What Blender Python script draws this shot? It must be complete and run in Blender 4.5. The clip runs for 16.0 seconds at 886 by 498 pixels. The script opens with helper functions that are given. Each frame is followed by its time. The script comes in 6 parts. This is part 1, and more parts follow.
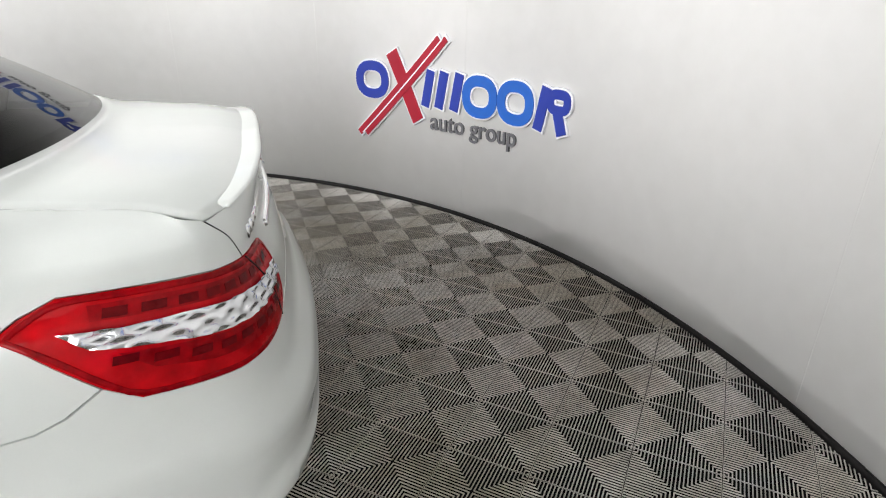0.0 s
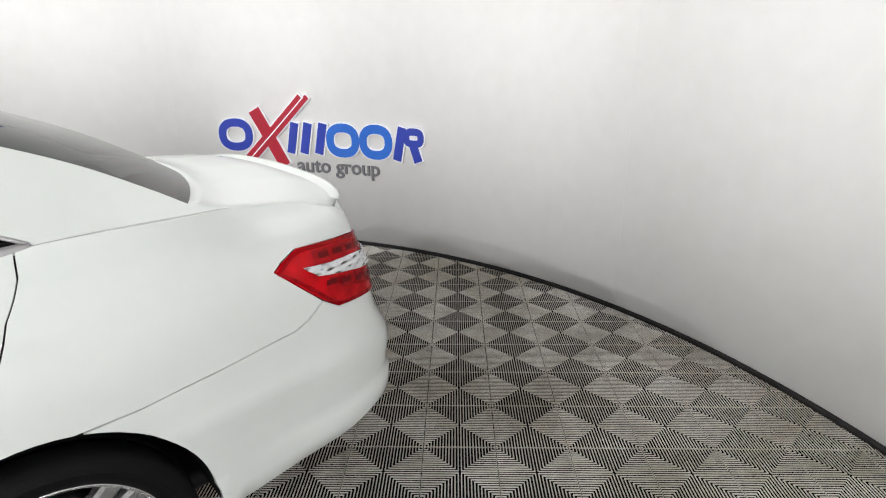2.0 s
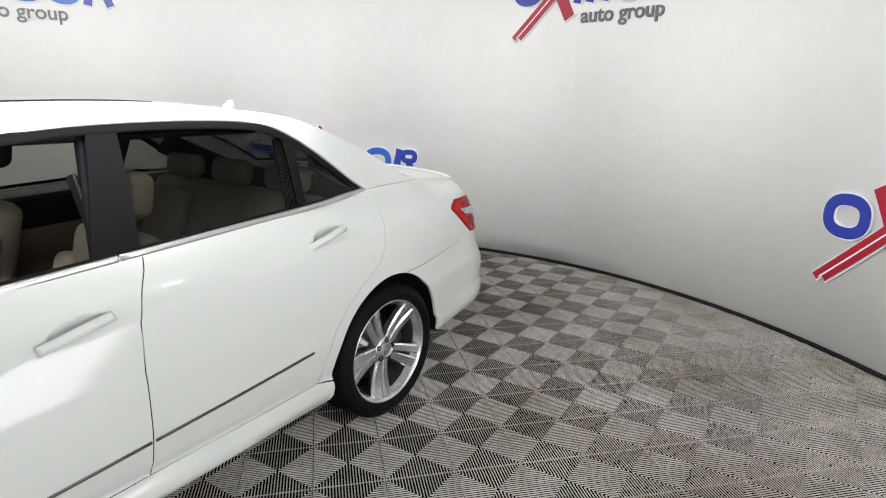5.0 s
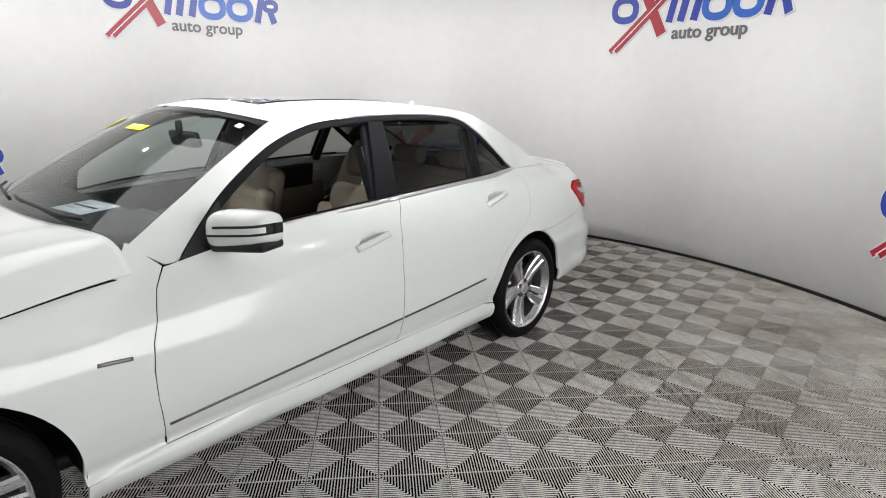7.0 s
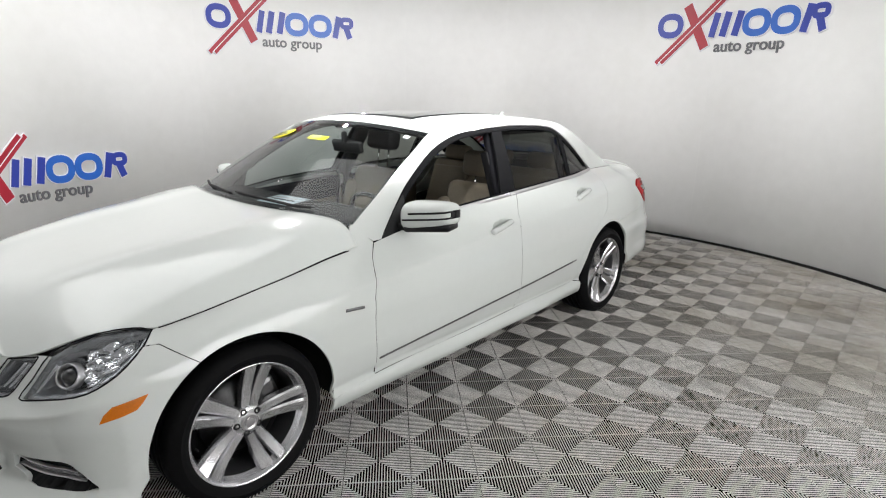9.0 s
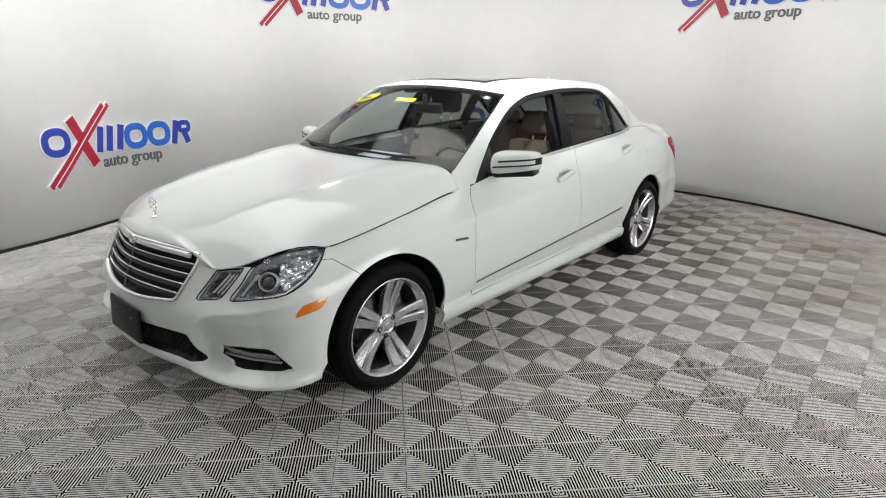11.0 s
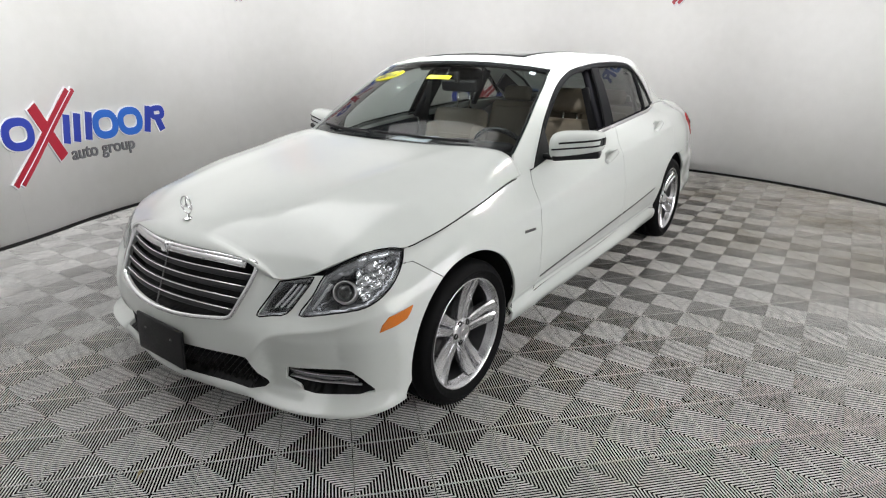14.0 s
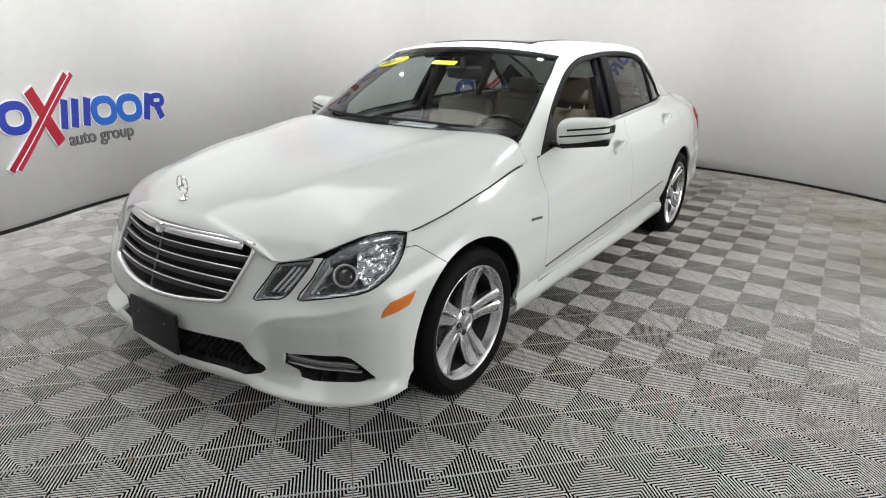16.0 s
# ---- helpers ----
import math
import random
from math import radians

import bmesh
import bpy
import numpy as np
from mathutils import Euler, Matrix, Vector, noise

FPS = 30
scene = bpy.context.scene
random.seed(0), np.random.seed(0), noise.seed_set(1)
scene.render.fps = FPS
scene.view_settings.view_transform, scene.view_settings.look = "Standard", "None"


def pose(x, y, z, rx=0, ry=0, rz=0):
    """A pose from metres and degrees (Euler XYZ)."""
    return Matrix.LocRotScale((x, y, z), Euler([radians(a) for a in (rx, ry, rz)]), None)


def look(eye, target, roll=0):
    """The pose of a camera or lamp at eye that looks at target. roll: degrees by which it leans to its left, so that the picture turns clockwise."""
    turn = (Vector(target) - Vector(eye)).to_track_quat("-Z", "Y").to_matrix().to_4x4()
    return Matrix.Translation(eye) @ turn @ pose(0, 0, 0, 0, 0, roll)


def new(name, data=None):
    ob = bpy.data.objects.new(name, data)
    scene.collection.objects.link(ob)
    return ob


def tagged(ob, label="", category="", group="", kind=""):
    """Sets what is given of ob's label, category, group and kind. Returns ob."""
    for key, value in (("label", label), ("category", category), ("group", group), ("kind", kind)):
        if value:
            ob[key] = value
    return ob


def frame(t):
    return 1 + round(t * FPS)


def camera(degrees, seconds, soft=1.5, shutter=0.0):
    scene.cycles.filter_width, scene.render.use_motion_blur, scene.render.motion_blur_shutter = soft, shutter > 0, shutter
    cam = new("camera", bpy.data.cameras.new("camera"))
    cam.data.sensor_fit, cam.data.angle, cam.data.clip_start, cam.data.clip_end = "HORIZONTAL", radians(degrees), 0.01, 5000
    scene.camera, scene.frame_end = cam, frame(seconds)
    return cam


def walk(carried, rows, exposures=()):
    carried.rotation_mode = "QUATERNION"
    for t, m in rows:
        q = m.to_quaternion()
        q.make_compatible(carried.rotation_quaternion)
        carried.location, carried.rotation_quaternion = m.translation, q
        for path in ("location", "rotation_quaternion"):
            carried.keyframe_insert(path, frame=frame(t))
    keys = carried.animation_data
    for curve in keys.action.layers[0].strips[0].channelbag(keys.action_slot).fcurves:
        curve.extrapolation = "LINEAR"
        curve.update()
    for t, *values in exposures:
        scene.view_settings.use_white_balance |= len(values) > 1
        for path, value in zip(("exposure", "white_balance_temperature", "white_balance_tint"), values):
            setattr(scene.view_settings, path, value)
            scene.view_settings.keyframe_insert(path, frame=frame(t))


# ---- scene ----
cam = camera(75.4, 16.0, 1.1)
PATH = [
    (0, (-2.507, 1.728, 1.407), (-3.068, -0.017, 0.605), 1.1),
    (0.5, (-2.23, 1.926, 1.429), (-3.025, 0.242, 0.699), -0.1),
    (1, (-1.943, 2.162, 1.453), (-2.886, 0.531, 0.781), -1.8),
    (1.5, (-1.679, 2.193, 1.481), (-2.732, 0.635, 0.8), -1.5),
    (2, (-1.43, 2.174, 1.45), (-2.687, 0.753, 0.816), -0.4),
    (2.5, (-1.15, 2.211, 1.433), (-2.581, 0.954, 0.821), 0.9),
    (3, (-0.758, 2.268, 1.435), (-2.266, 1.109, 0.818), 1.2),
    (3.5, (-0.451, 2.206, 1.44), (-1.963, 1.052, 0.82), 0.2),
    (3.7, (-0.328, 2.213, 1.47), (-1.878, 1.101, 0.87), 1.0),
    (5.8, (0.882, 2.661, 1.481), (-0.691, 1.521, 1.004), 0.6),
    (6, (0.984, 2.692, 1.459), (-0.57, 1.528, 0.98), 0.9),
    (6.5, (1.264, 2.764, 1.47), (-0.254, 1.562, 0.969), 0.8),
    (7, (1.52, 2.695, 1.472), (0.057, 1.43, 0.964), 1.4),
    (7.5, (1.792, 2.667, 1.463), (0.372, 1.362, 0.935), 1.1),
    (8, (1.994, 2.75, 1.52), (0.575, 1.463, 0.944), 0.7),
    (8.5, (2.186, 2.771, 1.564), (0.764, 1.488, 0.988), -0.0),
    (9, (2.431, 2.715, 1.551), (0.995, 1.421, 1.04), 1.1),
    (9.5, (2.694, 2.739, 1.535), (1.269, 1.428, 1.036), 1.5),
    (9.7, (2.784, 2.782, 1.538), (1.364, 1.47, 1.027), 1.5),
    (11.8, (3.277, 2.617, 1.506), (1.846, 1.369, 0.879), 0.1),
    (12, (3.286, 2.574, 1.516), (1.844, 1.335, 0.896), 0.5),
    (12.5, (3.253, 2.462, 1.484), (1.809, 1.227, 0.86), -0.3),
    (13, (3.24, 2.343, 1.497), (1.803, 1.116, 0.841), -1.4),
    (13.5, (3.277, 2.206, 1.5), (1.799, 1.029, 0.843), -0.8),
    (14, (3.289, 2.103, 1.481), (1.776, 0.974, 0.819), -0.2),
    (14.5, (3.282, 2.091, 1.475), (1.773, 0.963, 0.804), 0.1),
    (15, (3.264, 2.075, 1.457), (1.765, 0.933, 0.785), -0.4),
    (15.5, (3.256, 2.063, 1.427), (1.755, 0.926, 0.751), 0.1),
    (16, (3.255, 2.058, 1.406), (1.744, 0.93, 0.74), 0.6),
]
walk(cam, [(t, look(eye, target, roll)) for t, eye, target, roll in PATH],
     [(0, 0.3), (2.5, 0.16), (6, -0.06), (9, -0.11), (16, -0.05)])

# ---- light ----
CX, CY, RADIUS, TOP = -0.356, 0.15, 3.971, 4.4  # the middle, radius and height of the round booth
world = bpy.data.worlds.new("room_air")
scene.world = world
world.use_nodes = True
world.node_tree.nodes["Background"].inputs[0].default_value = (0.9, 0.95, 1.0, 1)
world.node_tree.nodes["Background"].inputs[1].default_value = 0.02


def area_lamp(name, at, target, sx, sy, watts, colour=(1, 0.996, 0.994)):
    data = bpy.data.lights.new(name, "AREA")
    data.shape, data.size, data.size_y, data.energy, data.color = "RECTANGLE", sx, sy, watts, colour
    ob = new(name, data)
    ob.matrix_world = look(at, target)
    return ob


area_lamp("ceiling_softbox", (-0.3, 0.3, 4.3), (-0.3, 0.3, 0), 5.0, 4.0, 9)
# added fill with no known lamp behind it, for the car's left side
area_lamp("side_fill", (-0.2, 4.0, 3.9), (-0.2, 0.0, 0.7), 4.5, 1.0, 20)
# unseen overhead fill that lifts the floor before the car
area_lamp("front_fill", (3.1, -1.3, 4.3), (3.5, -1.3, 0.0), 2.8, 6.0, 170)
# two made-up fills on the open side light the car and rib faces
area_lamp("hall_fill", (3.5, 3.9, 1.9), (0.8, 0.0, 0.2), 3.0, 1.4, 52)
area_lamp("hall_fill", (-0.3, 4.7, 1.35), (-0.3, 0.0, 0.2), 5.0, 1.4, 150)
for k in range(10):
    # small unseen spots, added high up to brighten the wall on the far side
    a = radians(75 + 28 * k)
    data = bpy.data.lights.new("wall_fill", "SPOT")
    data.energy, data.spot_size, data.spot_blend, data.shadow_soft_size, data.color = 610, radians(44), 0.8, 0.04, (1, 0.995, 0.99)
    spot = new("wall_fill", data)
    spot.matrix_world = look((CX - 3.8 * math.cos(a), CY - 3.8 * math.sin(a), 3.9), (CX + 3.9 * math.cos(a), CY + 3.9 * math.sin(a), 0.75))


# ---- materials ----
def material(name):
    m = bpy.data.materials.new(name)
    m.use_nodes = True
    return m, m.node_tree.nodes, m.node_tree.links, m.node_tree.nodes["Principled BSDF"]


def plain(name, colour, rough=0.5, metal=0.0, coat=0.0, grain=0.0, scale=40.0, bump=0.0, coat_rough=0.03, spec=0.5):
    """A surface with fine and coarse variation of tone, roughness and relief."""
    m, nodes, links, b = material(name)
    b.inputs["Base Color"].default_value = (*colour, 1)
    b.inputs["Roughness"].default_value = rough
    b.inputs["Metallic"].default_value = metal
    b.inputs["Coat Weight"].default_value = coat
    b.inputs["Coat Roughness"].default_value = coat_rough
    b.inputs["Specular IOR Level"].default_value = spec
    if grain or bump:
        place = nodes.new("ShaderNodeTexCoord")
        fine, wide, mix = nodes.new("ShaderNodeTexNoise"), nodes.new("ShaderNodeTexNoise"), nodes.new("ShaderNodeMath")
        fine.inputs["Scale"].default_value, wide.inputs["Scale"].default_value = scale, scale / 14
        fine.inputs["Detail"].default_value = wide.inputs["Detail"].default_value = 5
        mix.operation = "ADD"
        links.new(place.outputs["Object"], fine.inputs["Vector"])
        links.new(place.outputs["Object"], wide.inputs["Vector"])
        links.new(fine.outputs["Fac"], mix.inputs[0])
        links.new(wide.outputs["Fac"], mix.inputs[1])
        if grain:
            tone = nodes.new("ShaderNodeMapRange")
            tone.inputs["From Min"].default_value, tone.inputs["From Max"].default_value = 0.6, 1.4
            tone.inputs["To Min"].default_value, tone.inputs["To Max"].default_value = 1 - grain, 1 + grain
            tint = nodes.new("ShaderNodeMix")
            tint.data_type, tint.blend_type = "RGBA", "MULTIPLY"
            tint.inputs[0].default_value = 1
            tint.inputs[6].default_value = (*colour, 1)
            links.new(mix.outputs[0], tone.inputs["Value"])
            links.new(tone.outputs["Result"], tint.inputs[7])
            links.new(tint.outputs[2], b.inputs["Base Color"])
            rr = nodes.new("ShaderNodeMapRange")
            rr.inputs["From Min"].default_value, rr.inputs["From Max"].default_value = 0.6, 1.4
            rr.inputs["To Min"].default_value, rr.inputs["To Max"].default_value = rough * (1 - grain), min(1, rough * (1 + grain))
            links.new(mix.outputs[0], rr.inputs["Value"])
            links.new(rr.outputs["Result"], b.inputs["Roughness"])
        if bump:
            bp = nodes.new("ShaderNodeBump")
            bp.inputs["Distance"].default_value, bp.inputs["Strength"].default_value = bump, 0.6
            links.new(fine.outputs["Fac"], bp.inputs["Height"])
            links.new(bp.outputs["Normal"], b.inputs["Normal"])
    return m


def pane(name, tint, ior=1.45, rough=0.0):
    """Thin glass: tinted see-through with a gloss that grows towards grazing views."""
    m, nodes, links, b = material(name)
    nodes.remove(b)
    clear, gloss, edge, power, scale, mix = (nodes.new("ShaderNode" + n) for n in ("BsdfTransparent", "BsdfGlossy", "LayerWeight", "Math", "Math", "MixShader"))
    clear.inputs[0].default_value = (*tint, 1)
    gloss.inputs["Roughness"].default_value = rough
    edge.inputs["Blend"].default_value = 0.5
    power.operation, power.inputs[1].default_value = "POWER", 5.0
    base = ((ior - 1) / (ior + 1)) ** 2 * 1.1
    scale.operation, scale.inputs[1].default_value, scale.inputs[2].default_value = "MULTIPLY_ADD", 1 - base, base
    links.new(edge.outputs["Facing"], power.inputs[0])
    links.new(power.outputs[0], scale.inputs[0])
    links.new(scale.outputs[0], mix.inputs[0])
    links.new(clear.outputs[0], mix.inputs[1])
    links.new(gloss.outputs[0], mix.inputs[2])
    links.new(mix.outputs[0], nodes["Material Output"].inputs[0])
    return m


PAINT = plain("white_paint", (0.625, 0.65, 0.627), 0.5, coat=1.0, grain=0.015, scale=300, coat_rough=0.11, spec=0.06)
WALLPAINT = plain("wall_paint", (0.80, 0.795, 0.785), 0.6, grain=0.03, scale=9, bump=0.0015)
DIMCEIL = plain("dim_ceiling_paint", (0.3, 0.3, 0.295), 0.8, grain=0.03, scale=9)
RIB = plain("grey_rib_plastic", (0.74, 0.735, 0.722), 0.45, grain=0.3, scale=22, spec=0.5)


def soil_and_dim(m, tint, low, high, scale, shift, reach=None):
    """Old dirt in broad patches over a surface, laid out in the room; reach also dims one end in the colour."""
    nodes, links = m.node_tree.nodes, m.node_tree.links
    b = nodes["Principled BSDF"]
    old = b.inputs["Base Color"].links[0].from_socket
    where, move, wide, fine, both, ramp, mix = (nodes.new("ShaderNode" + n) for n in ("NewGeometry", "VectorMath", "TexNoise", "TexNoise", "Math", "MapRange", "Mix"))
    move.operation, move.inputs[1].default_value = "ADD", shift
    wide.inputs["Scale"].default_value, fine.inputs["Scale"].default_value = scale, scale * 9
    wide.inputs["Detail"].default_value = fine.inputs["Detail"].default_value = 6
    both.operation, both.inputs[1].default_value = "MULTIPLY_ADD", 0.35
    ramp.inputs["From Min"].default_value, ramp.inputs["From Max"].default_value = low, high
    mix.data_type, mix.blend_type = "RGBA", "MULTIPLY"
    mix.inputs[7].default_value = (*tint, 1)
    links.new(where.outputs["Position"], move.inputs[0])
    links.new(move.outputs[0], wide.inputs["Vector"])
    links.new(move.outputs[0], fine.inputs["Vector"])
    links.new(fine.outputs["Fac"], both.inputs[0])
    links.new(wide.outputs["Fac"], both.inputs[2])
    links.new(both.outputs[0], ramp.inputs["Value"])
    if reach:
        # heavier towards one end, where the tint also stands in for weaker light
        axis, span, less = (nodes.new("ShaderNode" + n) for n in ("SeparateXYZ", "MapRange", "Math"))
        less.operation = "MULTIPLY"
        span.inputs["From Min"].default_value, span.inputs["From Max"].default_value = reach
        span.inputs["To Min"].default_value, span.inputs["To Max"].default_value = 1.0, 0.1
        links.new(where.outputs["Position"], axis.inputs[0])
        links.new(axis.outputs[0], span.inputs["Value"])
        links.new(span.outputs["Result"], less.inputs[0])
        links.new(ramp.outputs["Result"], less.inputs[1])
        links.new(less.outputs[0], mix.inputs[0])
    else:
        links.new(ramp.outputs["Result"], mix.inputs[0])
    links.new(old, mix.inputs[6])
    links.new(mix.outputs[2], b.inputs["Base Color"])


# brown floor dirt, plus painted dimming towards the rear
soil_and_dim(RIB, (0.43, 0.395, 0.335), 0.26, 0.8, 0.9, (3.1, 1.2, 0.0), (-2.4, 1.3))
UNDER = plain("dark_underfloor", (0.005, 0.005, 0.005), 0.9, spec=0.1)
BLACK = plain("black_plastic", (0.010, 0.010, 0.011), 0.5, grain=0.2, scale=120, spec=0.25)
GLOSSBLACK = plain("gloss_black", (0.008, 0.008, 0.009), 0.12, coat=0.6)
SEAL = plain("rubber_seal", (0.006, 0.006, 0.007), 0.7, spec=0.08)
RUBBER = plain("tyre_rubber", (0.006, 0.006, 0.0065), 0.6, grain=0.25, scale=60, bump=0.0008, spec=0.07)
CHROME = plain("chrome", (0.78, 0.78, 0.79), 0.08, metal=1.0)
SATIN = plain("satin_trim", (0.56, 0.55, 0.56), 0.3, metal=0.9)
ALLOY = plain("alloy", (0.72, 0.72, 0.74), 0.24, metal=0.92, coat=0.3, grain=0.03, scale=80)
# the alloy rim's inner part, darkened to hold the shade inside the wheel
SHADEBARREL = plain("shaded_inner_rim", (0.09, 0.09, 0.095), 0.45, metal=0.7, grain=0.1, scale=50)
STEEL = plain("brake_steel", (0.14, 0.14, 0.14), 0.35, metal=1.0, grain=0.2, scale=60)
LEATHER = plain("tan_leather", (0.225, 0.19, 0.145), 0.5, grain=0.1, scale=60, bump=0.0015)
TANTRIM = plain("tan_trim", (0.18, 0.148, 0.112), 0.6, grain=0.1, scale=50)
DASH = plain("dark_dash", (0.010, 0.010, 0.013), 0.7, grain=0.2, scale=90, bump=0.001, spec=0.15)
WOOD = plain("brown_wood", (0.10, 0.055, 0.03), 0.25, coat=0.6, grain=0.3, scale=20)
CARPET = plain("dark_carpet", (0.02, 0.019, 0.018), 0.95)
LINER = plain("roof_lining", (0.15, 0.143, 0.13), 0.9)
SILVERREFL = plain("lamp_reflector", (0.7, 0.71, 0.73), 0.14, metal=1.0)
DARKREFL = plain("lamp_bezel", (0.22, 0.22, 0.23), 0.25, metal=0.8)
BOWL = plain("lamp_bowl", (0.36, 0.37, 0.39), 0.22, metal=0.9)
LOUVRE = plain("louvre_grey", (0.032, 0.032, 0.035), 0.35, metal=0.3)
REDLENS = plain("red_lens", (0.42, 0.0006, 0.004), 0.3, coat=0.3, grain=0.6, scale=22, spec=0.02)
DARKRED = plain("dark_red_lens", (0.24, 0.0005, 0.003), 0.3, coat=0.2, spec=0.02, grain=0.6, scale=40)
CELLRED = plain("red_light_cell", (0.10, 0.0005, 0.002), 0.3, coat=0.15, spec=0.02, grain=0.5, scale=60)
BOUNCEWALL = plain("bounce_wall_paint", (0.6, 0.6, 0.6), 0.8, grain=0.1, scale=9)
AMBER = plain("amber_lens", (0.62, 0.16, 0.004), 0.15, coat=1.0, grain=0.12, scale=150)
YELLOW = plain("yellow_sticker", (0.78, 0.74, 0.02), 0.5)
LEAF = plain("dry_leaf", (0.24, 0.19, 0.09), 0.7, grain=0.3, scale=120)
PAPER = plain("paper", (0.62, 0.70, 0.78), 0.6, grain=0.1, scale=50)
INK = plain("ink", (0.02, 0.02, 0.03), 0.5)
RED = plain("logo_red", (0.36, 0.012, 0.03), 0.35, grain=0.05, scale=30)
BLUE = plain("logo_blue", (0.022, 0.045, 0.33), 0.35, grain=0.05, scale=30)
SKY = plain("logo_light_blue", (0.02, 0.12, 0.5), 0.35, grain=0.05, scale=30)
GREY = plain("logo_grey", (0.13, 0.13, 0.14), 0.4)
ACRYL = plain("white_acrylic", (0.82, 0.82, 0.86), 0.25)
SKIRT = plain("black_skirting", (0.010, 0.009, 0.009), 0.5, grain=0.2, scale=30, spec=0.15)
soil_and_dim(WALLPAINT, (0.965, 0.965, 0.955), 0.6, 0.85, 0.8, (0.0, 5.0, 0.0))
CLEAR = pane("clear_glass", (0.72, 0.77, 0.755))
TINT = pane("tinted_glass", (0.36, 0.365, 0.345), 1.32)
BACKTINT = pane("dark_rear_glass", (0.15, 0.165, 0.155), 1.45)
LENS = pane("lamp_lens", (0.95, 0.96, 0.97), 1.5)
SUNGLASS = plain("sunroof_glass", (0.01, 0.011, 0.012), 0.04, coat=1.0)


# ---- building helpers ----
def mesh_of(name, verts, faces, mat, smooth=True, normals=None):
    me = bpy.data.meshes.new(name)
    me.from_pydata([tuple(map(float, v)) for v in verts], [], [tuple(map(int, f)) for f in faces])
    me.materials.append(mat)
    if smooth:
        me.polygons.foreach_set("use_smooth", [True] * len(me.polygons))
    if normals is not None:
        me.normals_split_custom_set_from_vertices([tuple(map(float, n)) for n in normals])
    me.update()
    return me


def part(name, bm, mat, parent, label="", smooth=True):
    """Links a bmesh, or (verts, faces), as one mesh object under a thing or a part."""
    if isinstance(bm, tuple):
        me = mesh_of(name, *bm, mat, smooth)
    elif isinstance(bm, bpy.types.Mesh):
        me = bm
    else:
        me = bpy.data.meshes.new(name)
        bm.to_mesh(me)
        bm.free()
        me.materials.append(mat)
        if smooth:
            me.polygons.foreach_set("use_smooth", [True] * len(me.polygons))
    ob = new(name, me)
    ob.parent = parent
    if label:
        tagged(ob, label)
    return ob


def empty(name, at=(0, 0, 0)):
    ob = new(name)
    ob.empty_display_size = 0.1
    ob.location = at
    return ob


def box(bm, size, at, bevel=0.0, turn=(0, 0, 0), segments=2):
    """A rounded box."""
    m = pose(*at, *turn) @ Matrix.Diagonal((*size, 1))
    made = bmesh.ops.create_cube(bm, size=1, matrix=m)
    if bevel:
        edges = list({e for v in made["verts"] for e in v.link_edges})
        bmesh.ops.bevel(bm, geom=edges, offset=bevel, segments=segments, profile=0.5, affect="EDGES", clamp_overlap=True)
    return bm


def boxed(size, at, bevel=0.0, turn=(0, 0, 0)):
    return box(bmesh.new(), size, at, bevel, turn)


def inside(poly, p):
    """Which of the points lie inside the polygon."""
    poly, p = np.asarray(poly), np.asarray(p)
    x, y = p[:, 0], p[:, 1]
    hit = np.zeros(len(p), bool)
    for (x0, y0), (x1, y1) in zip(poly, np.roll(poly, -1, 0)):
        c = (y0 > y) != (y1 > y)
        hit ^= c & (x < (x1 - x0) * (y - y0) / ((y1 - y0) or 1e-12) + x0)
    return hit


def dense(poly, step):
    out = []
    for a, b in zip(poly, list(poly[1:]) + [poly[0]]):
        n = max(1, int(math.ceil(math.dist(a, b) / step)))
        out += [(a[0] + (b[0] - a[0]) * k / n, a[1] + (b[1] - a[1]) * k / n) for k in range(n)]
    return out


def normals_of(fn, p, out=None):
    e = 0.006
    d = np.cross(fn(p[:, 0] + e, p[:, 1]) - fn(p[:, 0] - e, p[:, 1]), fn(p[:, 0], p[:, 1] + e) - fn(p[:, 0], p[:, 1] - e))
    d /= np.maximum(np.linalg.norm(d, axis=1, keepdims=True), 1e-12)
    return d


